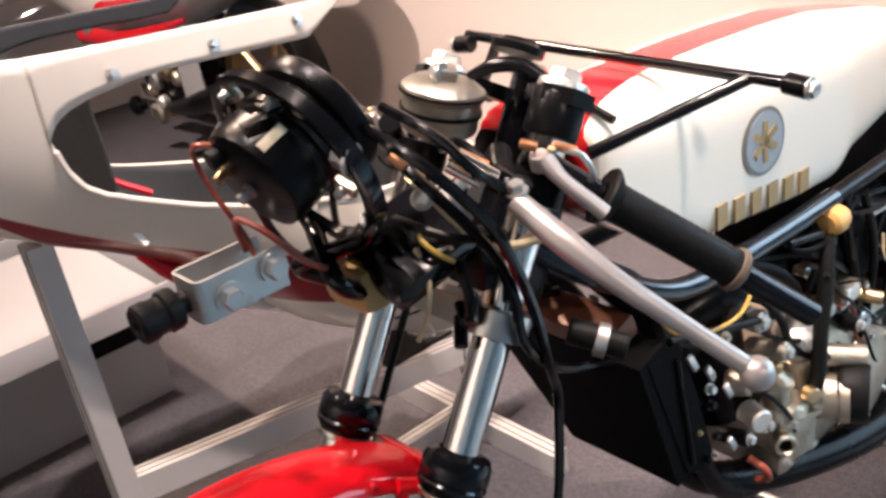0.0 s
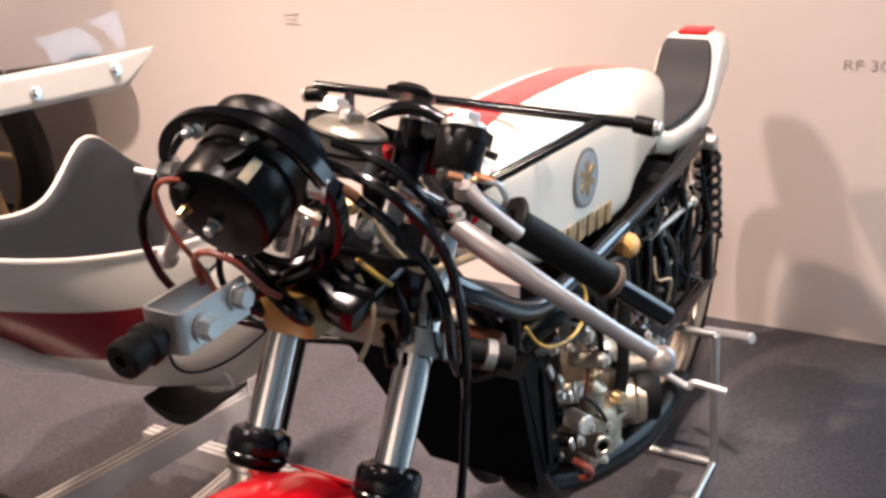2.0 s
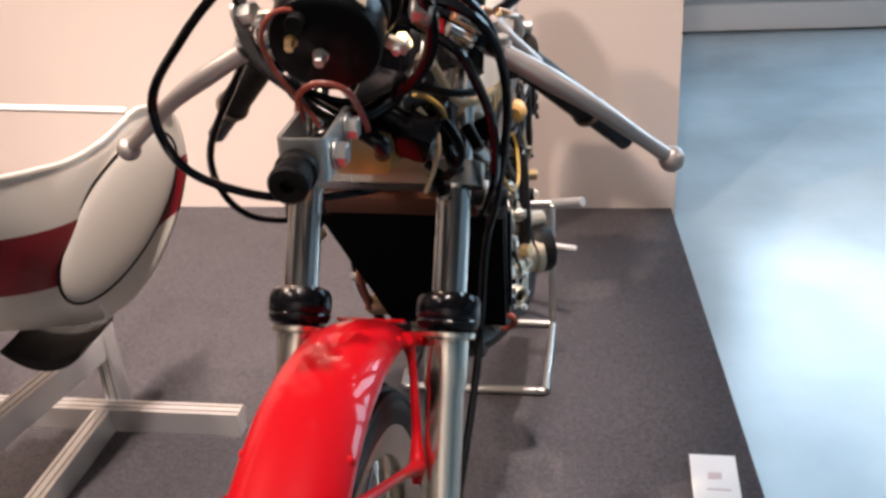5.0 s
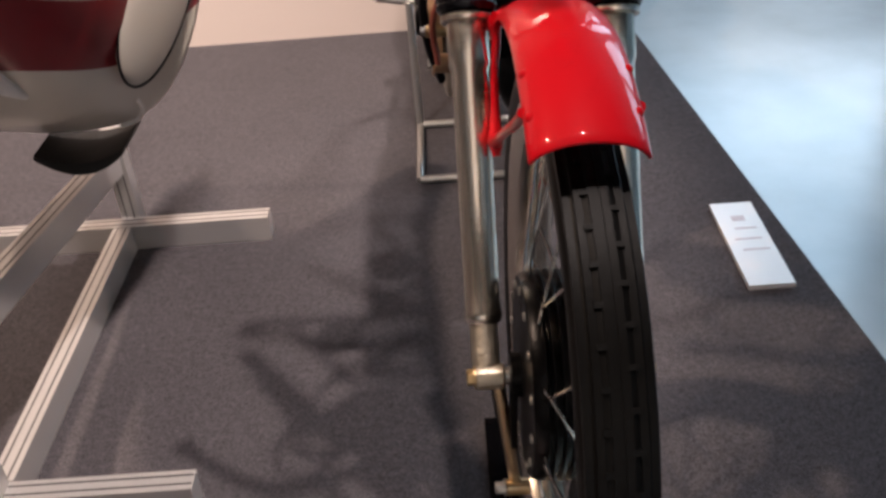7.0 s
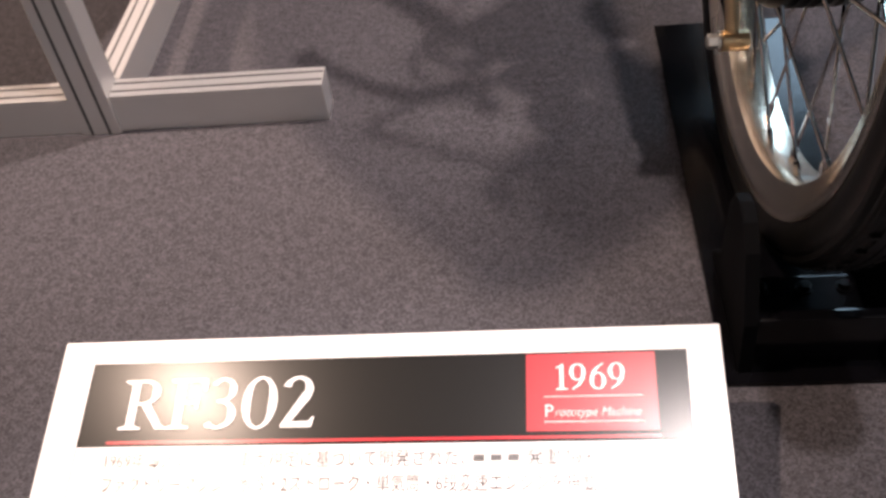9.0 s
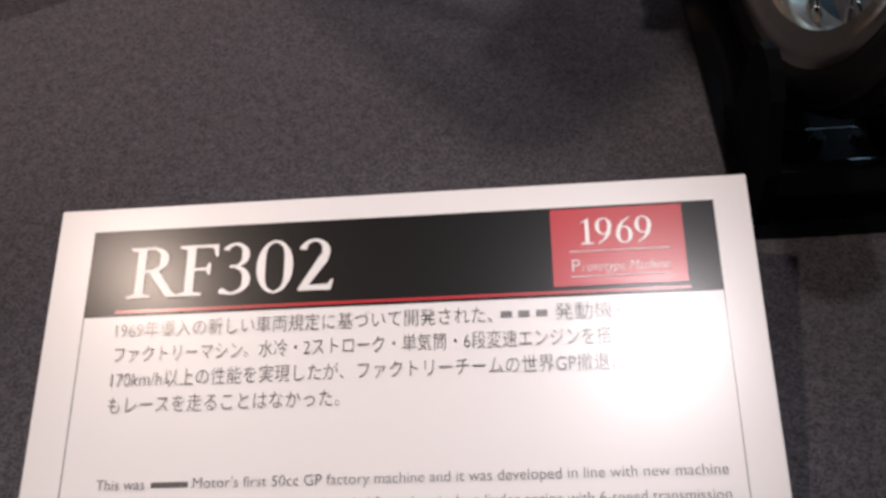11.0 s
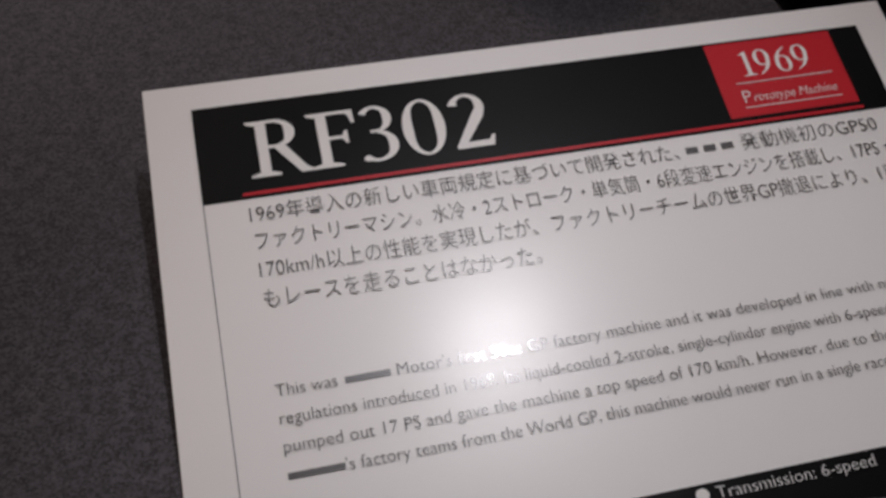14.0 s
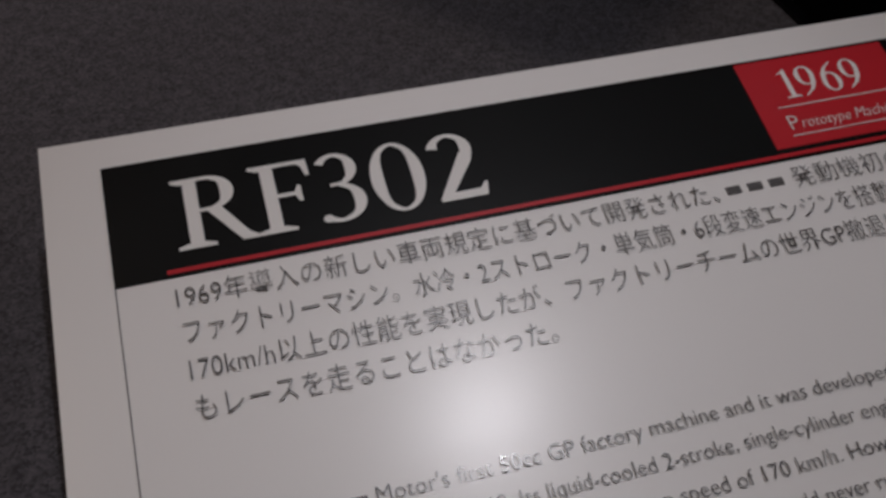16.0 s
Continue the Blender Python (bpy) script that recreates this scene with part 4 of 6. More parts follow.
    for y, z in ((0.615, 0.364), (0.655, 0.364), (0.600, 0.324), (0.652, 0.318)):
        part("flange_screw", hexbolt((0.104, y, z), (1, -0.3, 0.1), 0.0042, 0.006), STEEL, cb)
    part("gear_cover", lathe([(0, 0), (0.030, 0), (0.032, 0.004), (0.030, 0.020), (0.012, 0.024), (0, 0.024)], frame_on((0.066, 0.742, 0.408), (1, -0.1, 0.2)), n=28), CASTING, ob)
    part("pump_body", box((0.078, 0.752, 0.452), (0.030, 0.040, 0.028)), CASTING, ob, bevel=0.005)
    part("pump_lid", box((0.094, 0.752, 0.456), (0.006, 0.030, 0.020)), PALECAST, ob, bevel=0.002)
    part("pump_union", rod((0.082, 0.778, 0.440), (0.112, 0.790, 0.436), 0.008, n=14), BRASS, ob)
    part("drive_sleeve", rod((0.080, 0.700, 0.398), (0.122, 0.735, 0.392), 0.013, n=18), CASTING, ob)
    part("clutch_housing", box((0.0, 0.86, 0.33), (0.130, 0.16, 0.10)), CASTING, ob, bevel=0.02)
    part("oil_filler", rod((0.066, 0.585, 0.384), (0.092, 0.575, 0.384), 0.013, n=18), PALECAST, ob)
    part("hot_lead", tube([(0.074, 0.575, 0.330), (0.092, 0.578, 0.322), (0.094, 0.582, 0.308), (0.080, 0.585, 0.298)], 0.0045, n=8), WIRE_RED, ob)
    det = part("coil", lathe([(0, 0), (0.010, 0), (0.015, 0.004), (0.016, 0.016), (0.013, 0.024), (0.008, 0.030), (0, 0.032)], frame_on((0.084, 0.712, 0.553), (0.1, 0.98, 0.1)), n=20), YELLOWCAP, bike, "amber ignition coil cap")
    part("clamp", rod((0.084, 0.700, 0.548), (0.080, 0.64, 0.560), 0.005, n=10), SATIN, det)
    for k, (y, z, r, h) in enumerate(((0.575, 0.505, 0.012, 0.03), (0.60, 0.455, 0.010, 0.04), (0.70, 0.455, 0.013, 0.028), (0.735, 0.425, 0.009, 0.05), (0.785, 0.40, 0.012, 0.03), (0.56, 0.43, 0.014, 0.02), (0.585, 0.375, 0.010, 0.03), (0.545, 0.375, 0.009, 0.03))):
        part("engine_fitting", rod((0.060, y, z), (0.062 + h, y + 0.004 * (k % 3), z + 0.004 * (k % 2)), r, n=14), (STEEL, CASTING, BRASS, SATIN)[k % 4], ob)
        part("engine_bolt", hexbolt((0.062 + h, y + 0.004 * (k % 3), z + 0.004 * (k % 2)), (1, 0, 0), r * 0.6, 0.006), STEEL, ob)
    for k in range(8):
        a = 2 * math.pi * k / 8
        part("cover_screw", hexbolt((0.094, 0.80 + 0.055 * math.cos(a), 0.32 + 0.055 * math.sin(a)), (1, 0, 0), 0.0035, 0.005), STEEL, ob)
    # Box added to close the see-through interior and cast more shadow.
    part("dark_fill_box", box((0.0, 0.87, 0.495), (0.125, 0.30, 0.145)), MATT, bike, "black filler box under the seat rail", bevel=0.01)
    part("air_pipe", tube([(0.02, 0.70, 0.49), (0.05, 0.64, 0.52), (0.045, 0.56, 0.53), (0.02, 0.50, 0.51)], 0.022, n=16), SATIN, bike)
    pipe = tube([(0.0, 0.600, 0.385), (0.0, 0.556, 0.368), (0.010, 0.540, 0.320), (0.028, 0.586, 0.272), (0.056, 0.690, 0.238), (0.084, 0.83, 0.216), (0.090, 1.00, 0.208)], 0.022, n=20, radii=[0.016, 0.017, 0.018, 0.020, 0.0225, 0.0235, 0.020])
    part("exhaust", pipe, SATIN, bike, "black expansion chamber exhaust")
    part("kick_lever", tube([(0.075, 0.945, 0.250), (0.115, 0.948, 0.232), (0.125, 0.95, 0.240), (0.172, 0.956, 0.232)], 0.006, n=10), ALU, bike, "alloy gear lever")
    for s in (1, -1):
        part("footrest", rod((0.095 * s, 1.132, 0.232), (0.182 * s, 1.075, 0.266), 0.009, n=16), ALU, bike, "ribbed alloy footrest")


engine()


def right_pot():
    m = frame_on((-0.130, 0.45, 0.515), (0, 0.1, 1))
    ob = part("oil_pot", lathe([(0, 0), (0.024, 0), (0.026, 0.003), (0.026, 0.038), (0.024, 0.040), (0, 0.040)], m, n=28), SATIN, bike, "black pot with a brass lid")
    part("lid", lathe([(0, 0.040), (0.029, 0.040), (0.030, 0.043), (0.029, 0.050), (0.02, 0.053), (0, 0.053)], m, n=28), BRASS, ob)
    part("bracket", tube([(-0.104, 0.45, 0.53), (-0.085, 0.455, 0.54), (-0.06, 0.46, 0.55)], 0.006, n=8), SATIN, ob)
    part("tap", rod((-0.115, 0.455, 0.500), (-0.130, 0.452, 0.485), 0.006, n=10), BRASS, ob)


right_pot()


def right_side():
    """Brown castings and pipes on the engine's right flank."""
    ob = part("right_cover", lathe([(0, 0), (0.058, 0), (0.062, 0.005), (0.058, 0.020), (0.030, 0.026), (0, 0.026)], frame_on((-0.070, 0.70, 0.33), (-1, 0, 0)), n=32), BROWNCAST, bike, "brown cast engine cover")
    part("magneto", rod((-0.060, 0.590, 0.400), (-0.105, 0.590, 0.400), 0.030, n=28), BROWNCAST, ob)
    part("magneto_lid", lathe([(0, 0), (0.026, 0), (0.024, 0.006), (0, 0.008)], frame_on((-0.105, 0.590, 0.400), (-1, 0, 0)), n=24), SATIN, ob)
    for k, (y, z, r, q) in enumerate(((0.545, 0.455, 0.010, BROWNCAST), (0.560, 0.505, 0.012, CASTING), (0.530, 0.400, 0.009, BRASS), (0.555, 0.345, 0.013, BROWNCAST), (0.610, 0.460, 0.011, BRASS))):
        part("fitting", rod((-0.055, y, z), (-0.092 - 0.004 * (k % 3), y - 0.004, z + 0.003), r, n=14), q, ob)
        part("fitting_bolt", hexbolt((-0.092 - 0.004 * (k % 3), y - 0.004, z + 0.003), (-1, 0, 0), r * 0.6, 0.006), STEEL, ob)
    part("pipe", tube([(-0.085, 0.53, 0.50), (-0.100, 0.525, 0.45), (-0.096, 0.535, 0.38), (-0.080, 0.56, 0.32)], 0.006, n=10), SATIN, ob)
    part("pipe", tube([(-0.075, 0.50, 0.47), (-0.090, 0.505, 0.42), (-0.085, 0.52, 0.36)], 0.004, n=8), WIRE_RED, ob)


right_side()


def frame_tubes():
    def make():
        return tube([(0.022, 0.31, 0.700), (0.060, 0.36, 0.650), (0.074, 0.46, 0.590), (0.074, 0.60, 0.575), (0.074, 0.74, 0.571)], 0.0115, n=14)

    both("frame_tube", make, NAVY, bike)
    both("rear_tube", lambda: tube([(0.074, 0.735, 0.571), (0.073, 0.85, 0.569), (0.070, 1.00, 0.565), (0.060, 1.20, 0.560)], 0.0095, n=14), SATIN, bike)
    both("down_tube", lambda: tube([(0.03, 0.37, 0.66), (0.045, 0.47, 0.52), (0.046, 0.52, 0.36), (0.046, 0.62, 0.245), (0.048, 0.90, 0.245), (0.055, 1.0, 0.36), (0.060, 1.02, 0.56)], 0.011, n=12), SATIN, bike)
    both("swingarm", lambda: tube([(0.055, 0.93, 0.30), (0.062, 1.10, 0.285), (0.064, 1.27, 0.278)], 0.013, n=12), BLACK, bike)

    def shock():
        return rod((0.069, 1.165, 0.55), (0.075, 1.20, 0.30), 0.010, n=16)

    for s in (1, -1):
        body = shock()
        if s < 0:
            mirror(body)
        sh = part("shock_absorber", body, SATIN, bike, "shock absorber with a black coil spring")
        a, b = Vector((0.069 * s, 1.17, 0.535)), Vector((0.074 * s, 1.195, 0.38))
        mm = frame_on(a, b - a)
        h = (b - a).length
        pts = [mm @ Vector((0.020 * math.cos(t), 0.020 * math.sin(t), h * t / (2 * math.pi * 7.5))) for t in np.linspace(0, 2 * math.pi * 7.5, 110)]
        part("spring", tube(pts, 0.004, n=8, steps=1), BLACK, sh)
        part("top_eye", rod((0.055 * s, 1.163, 0.556), (0.085 * s, 1.163, 0.556), 0.013, n=20), STEEL, sh)


frame_tubes()

# cables and wires
def cables():
    runs = [
        ("cable", BLACK, 0.0042, [(0.030, 0.190, 0.828), (0.058, 0.183, 0.827), (0.090, 0.187, 0.813), (0.106, 0.203, 0.787), (0.112, 0.222, 0.757), (0.113, 0.237, 0.719), (0.108, 0.253, 0.676), (0.100, 0.268, 0.625), (0.088, 0.285, 0.570), (0.080, 0.27, 0.45), (0.065, 0.20, 0.33), (0.055, 0.10, 0.26)]),
        ("cable", BLACK, 0.0042, [(0.022, 0.212, 0.806), (0.050, 0.202, 0.800), (0.078, 0.206, 0.780), (0.089, 0.222, 0.752), (0.097, 0.235, 0.724), (0.102, 0.240, 0.694), (0.100, 0.247, 0.654), (0.088, 0.29, 0.605), (0.072, 0.37, 0.56)]),
        ("cable", BLACK, 0.0036, [(0.035, 0.205, 0.838), (0.062, 0.205, 0.832), (0.085, 0.212, 0.818), (0.098, 0.220, 0.800), (0.104, 0.240, 0.780)]),
        ("cable", BLACK, 0.0040, [(0.030, 0.255, 0.790), (0.055, 0.250, 0.800), (0.080, 0.250, 0.788), (0.090, 0.258, 0.778)]),
        ("cable", BLACK, 0.0042, [(-0.045, 0.170, 0.858), (-0.095, 0.190, 0.835), (-0.142, 0.203, 0.790), (-0.178, 0.208, 0.735), (-0.168, 0.222, 0.675), (-0.128, 0.255, 0.636), (-0.080, 0.295, 0.614), (-0.03, 0.34, 0.604), (0.0, 0.39, 0.600)]),
        ("cable", BLACK, 0.0035, [(-0.110, 0.250, 0.760), (-0.165, 0.28, 0.66), (-0.160, 0.33, 0.58), (-0.12, 0.40, 0.54), (-0.05, 0.45, 0.53)]),
        ("wire", WIRE_RED, 0.0020, [(-0.014, 0.112, 0.834), (-0.030, 0.098, 0.836), (-0.042, 0.102, 0.818), (-0.036, 0.108, 0.792), (-0.020, 0.112, 0.768), (-0.010, 0.112, 0.752)]),
        ("wire", WIRE_RED, 0.0024, [(-0.022, 0.112, 0.756), (-0.022, 0.108, 0.776), (-0.006, 0.105, 0.786), (0.012, 0.112, 0.778), (0.018, 0.130, 0.752), (0.016, 0.150, 0.735)]),
        ("wire", WIRE_YEL, 0.0019, [(0.092, 0.405, 0.600), (0.100, 0.425, 0.572), (0.104, 0.47, 0.552), (0.104, 0.52, 0.548), (0.100, 0.545, 0.570), (0.095, 0.54, 0.590)]),
        ("hose", WIRE_TAN, 0.0035, [(0.052, 0.205, 0.800), (0.056, 0.222, 0.765), (0.068, 0.245, 0.730), (0.082, 0.262, 0.722), (0.10, 0.30, 0.722)]),
        ("hose", RUBBER, 0.0060, [(0.074, 0.668, 0.460), (0.078, 0.66, 0.50), (0.070, 0.62, 0.54), (0.05, 0.56, 0.56)]),
        ("hose", SATIN, 0.0050, [(0.085, 0.790, 0.560), (0.088, 0.81, 0.50), (0.080, 0.83, 0.44), (0.07, 0.84, 0.38)]),
        ("hose", SATIN, 0.0060, [(0.070, 0.86, 0.57), (0.080, 0.88, 0.50), (0.082, 0.93, 0.42), (0.07, 0.95, 0.34)]),
        ("wire", SATIN, 0.0025, [(0.084, 0.745, 0.556), (0.090, 0.77, 0.545), (0.092, 0.82, 0.535), (0.085, 0.88, 0.54)]),
        ("wire", WIRE_RED, 0.0020, [(0.076, 0.60, 0.50), (0.082, 0.605, 0.47), (0.080, 0.61, 0.44), (0.078, 0.60, 0.40)]),
        ("hose", RUBBER, 0.0095, [(0.030, 0.345, 0.66), (0.055, 0.385, 0.64), (0.062, 0.43, 0.60), (0.050, 0.47, 0.53), (0.03, 0.55, 0.47)]),
        ("hose", SATIN, 0.0045, [(0.085, 0.56, 0.55), (0.095, 0.60, 0.50), (0.088, 0.64, 0.44), (0.095, 0.70, 0.40), (0.08, 0.76, 0.40)]),
        ("hose", SATIN, 0.0045, [(0.060, 0.58, 0.56), (0.072, 0.70, 0.52), (0.078, 0.78, 0.46), (0.06, 0.86, 0.38)]),
        ("wire", SATIN, 0.0030, [(0.070, 0.62, 0.58), (0.085, 0.66, 0.545), (0.088, 0.72, 0.54), (0.080, 0.78, 0.555)]),
    ]

    for name, m, r, pts in runs:
        part(name, tube(pts, r, n=8, steps=8), m, bike)


cables()


def steering_clutter():
    ob = part("wiring_box", box((0.052, 0.262, 0.705), (0.030, 0.034, 0.040)), SATIN, bike, "black wiring connector block", bevel=0.006)
    for k, (x, y, z, q) in enumerate(((0.062, 0.235, 0.690, BLACK), (0.070, 0.250, 0.672, SATIN), (0.050, 0.232, 0.668, BLACK), (0.076, 0.262, 0.700, SATIN))):
        part("connector", rod((x, y, z), (x + 0.012, y - 0.014, z - 0.016), 0.0055, n=10), q, ob)
    for k, (m, r, pts) in enumerate(((SATIN, 0.004, [(0.05, 0.24, 0.72), (0.066, 0.226, 0.712), (0.076, 0.222, 0.690), (0.062, 0.226, 0.668), (0.045, 0.236, 0.675)]), (WIRE_YEL, 0.0020, [(0.040, 0.215, 0.742), (0.052, 0.205, 0.744), (0.062, 0.208, 0.735), (0.064, 0.222, 0.722)]), (WIRE_TAN, 0.0022, [(0.045, 0.205, 0.735), (0.060, 0.200, 0.715), (0.058, 0.196, 0.690), (0.050, 0.190, 0.668)]), (SATIN, 0.0035, [(0.02, 0.21, 0.75), (0.045, 0.206, 0.752), (0.070, 0.222, 0.742), (0.090, 0.250, 0.735)]))):
        part("wire", tube(pts, r, n=8), m, ob)
    part("bracket", box((0, 0, 0), (0.004, 0.030, 0.060), Matrix.Translation((0.040, 0.262, 0.752)) @ Euler((-0.5, 0.15, 0)).to_matrix().to_4x4()), STEEL, ob, bevel=0.001)
    part("chrome_sleeve", rod((0.078, 0.222, 0.806), (0.100, 0.240, 0.786), 0.0055, n=14), CHROME, ob)
    part("screw", hexbolt((0.050, 0.214, 0.770), (0.5, -0.6, 0.5), 0.006, 0.010), STEEL, ob)
    for a, b in (((0.070, 0.236, 0.800), (0.086, 0.246, 0.790)), ((0.100, 0.296, 0.790), (0.112, 0.306, 0.784)), ((0.046, 0.196, 0.808), (0.056, 0.200, 0.800)), ((0.088, 0.276, 0.796), (0.096, 0.284, 0.792))):
        part("copper_ferrule", rod(a, b, 0.0036, n=10), COPPERTIP, ob)
    part("screw", hexbolt((0.030, 0.228, 0.780), (0.2, -0.6, 0.7), 0.006, 0.010), BRASS, ob)


steering_clutter()


def rear_clutter():
    # Black mass added to fill the gap under the seat with darkness.
    ob = part("rear_fill_block", box((0, 1.02, 0.46), (0.075, 0.10, 0.19)), MATT, bike, "black filler block under the seat", bevel=0.02)
    part("seat_tube", tube([(0.058, 0.92, 0.575), (0.062, 1.00, 0.47), (0.066, 1.03, 0.36)], 0.010, n=12), SATIN, ob)
    part("seat_tube", tube([(-0.058, 0.92, 0.575), (-0.062, 1.00, 0.47), (-0.066, 1.03, 0.36)], 0.010, n=12), SATIN, ob)
    part("link_rod", rod((0.080, 0.80, 0.525), (0.086, 1.02, 0.505), 0.0045, n=10), STEEL, ob)
    part("rod_end", ball((0.086, 1.025, 0.505), 0.009, n=12), CASTING, ob)
    part("chain_guard", tube([(0.055, 0.86, 0.355), (0.060, 0.98, 0.345), (0.062, 1.14, 0.345)], 0.012, n=10), SATIN, ob)
    part("pivot_plate", prism([(0.89, 0.22), (0.97, 0.22), (1.00, 0.30), (0.99, 0.40), (0.95, 0.46), (0.90, 0.42)], 0.006, Matrix(((0, 0, 1, 0.060), (1, 0, 0, 0), (0, 1, 0, 0), (0, 0, 0, 1)))), SATIN, ob, bevel=0.002)
    part("pivot_nut", hexbolt((0.066, 0.94, 0.30), (1, 0, 0), 0.011, 0.012), STEEL, ob)
    rnd = random.Random(5)
    for k in range(12):
        y, z = rnd.uniform(0.74, 1.10), rnd.uniform(0.50, 0.57)
        pts = [(0.074 + rnd.uniform(-0.006, 0.016), y + 0.022 * j * rnd.uniform(-0.4, 1.2), z - 0.055 * j) for j in range(4)]
        part("loose_hose", tube(pts, rnd.uniform(0.003, 0.0065), n=8), (SATIN, RUBBER, BLACK)[k % 3], ob)
    for k in range(7):
        y, z = rnd.uniform(0.78, 1.08), rnd.uniform(0.40, 0.54)
        part("clip", lathe([(0.006, 0), (0.0085, 0), (0.0085, 0.006), (0.006, 0.006)], frame_on((0.078, y, z), (0.1, 0.3, -1)), n=14, closed=True), (STEEL, CASTING)[k % 2], ob)
    for k, pts in enumerate(([(0.070, 0.78, 0.55), (0.082, 0.90, 0.50), (0.080, 0.97, 0.42), (0.07, 0.99, 0.33)], [(0.06, 0.70, 0.57), (0.075, 0.85, 0.54), (0.078, 0.98, 0.53), (0.06, 1.10, 0.55)], [(0.068, 0.88, 0.56), (0.074, 0.95, 0.47), (0.075, 0.93, 0.38)])):
        part("hose", tube(pts, 0.0055 - 0.001 * k, n=8), SATIN, ob)


rear_clutter()


def engine_fasteners():
    """Small screws, clips and tube ends over the engine's left flank."""
    rnd = random.Random(11)
    ob = part("bracket_rail", rod((0.088, 0.43, 0.555), (0.090, 0.60, 0.500), 0.0045, n=10), SATIN, bike, "black bracket rail with small fasteners")
    for k in range(10):
        y, z = rnd.uniform(0.45, 0.50), rnd.uniform(0.40, 0.555)
        if z < 0.40 + (y - 0.43) * 0.1:
            continue
        r = rnd.uniform(0.002, 0.0045)
        part("screw", hexbolt((0.0985, y, z), (1, rnd.uniform(-0.5, 0.3), rnd.uniform(-0.2, 0.5)), r, r * 1.6), (STEEL, SATIN, BRASS, CASTING, SATIN)[k % 5], ob)
    for k in range(22):
        y, z = rnd.uniform(0.66, 0.92), rnd.uniform(0.28, 0.52)
        r = rnd.uniform(0.003, 0.007)
        x = 0.064 + rnd.uniform(0, 0.018)
        part("stud", rod((0.055, y, z), (x, y, z), r, n=10), (CASTING, STEEL, SATIN)[k % 3], ob)
        part("nut", hexbolt((x, y, z), (1, 0, 0), r * 0.8, r), (STEEL, BRASS, CASTING)[k % 3], ob)
    for k in range(9):
        y, z = rnd.uniform(0.46, 0.85), rnd.uniform(0.42, 0.54)
        pts = [(0.090 + rnd.uniform(-0.01, 0.012), y + rnd.uniform(-0.02, 0.02) + 0.03 * j, z - 0.035 * j + rnd.uniform(-0.01, 0.01)) for j in range(4)]
        part("wire", tube(pts, rnd.uniform(0.0016, 0.0038), n=8), (SATIN, BLACK, SATIN, WIRE_RED, SATIN, WIRE_TAN)[k % 6], ob)


engine_fasteners()

# ---- stand under the motorcycle ----
def paddock_stand():
    ob = empty("paddock_stand", Matrix.Identity(4), "bare steel tube stand carrying the motorcycle's rear", "stand")
    x0, x1, y0, y1 = -0.146, 0.100, 0.80, 1.022
    for a, b in (((x0, y0), (x1, y0)), ((x0, y1), (x1, y1)), ((x0, y0), (x0, y1)), ((x1, y0), (x1, y1))):
        part("base_tube", rod((*a, 0.009), (*b, 0.008), 0.007, n=12), STEEL, ob)
    for x in (x0, x1):
        part("upright", rod((x, y1, 0.009), (x, y1 - 0.008, 0.262), 0.007, n=12), STEEL, ob)
        part("brace", rod((x, y0, 0.009), (x, y0 + 0.035, 0.020), 0.0065, n=12), STEEL, ob)
    part("cradle", rod((x0, y1 - 0.008, 0.262), (x1, y1 - 0.008, 0.262), 0.007, n=12), STEEL, ob)


paddock_stand()

# black plate under the front wheel
tagged(part("wheel_plate", box((-0.004, -0.05, 0.002), (0.128, 0.47, 0.004)), BLACK, smooth=False), "glossy black plate under the front wheel", "plate")


def wheel_chock():
    ob = empty("wheel_chock", Matrix.Identity(4), "black steel chock bolted to the plate before the front wheel", "wheel chock")
    for x in (-0.058, 0.046):
        side = [(-0.275, 0.004), (-0.270, 0.050), (-0.245, 0.098), (-0.228, 0.112), (-0.210, 0.115), (-0.194, 0.108), (-0.185, 0.090), (-0.178, 0.030), (-0.150, 0.004)]
        part("side_plate", prism(side, 0.010, Matrix(((0, 0, 1, x), (1, 0, 0, 0), (0, 1, 0, 0), (0, 0, 0, 1)))), MATT, ob, smooth=False, bevel=0.002)
    part("cross_plate", box((-0.001, -0.262, 0.028), (0.094, 0.010, 0.048)), BLACK, ob, smooth=False, bevel=0.002)
    part("foot_plate", box((-0.001, -0.222, 0.007), (0.094, 0.070, 0.006)), BLACK, ob, smooth=False, bevel=0.001)
    for x in (-0.030, 0.004, 0.034):
        part("bolt", hexbolt((x, -0.200, 0.010), (0, 0, 1), 0.005, 0.005), SATIN, ob)


wheel_chock()


# ---- fairing on its frame ----
FX = -0.645


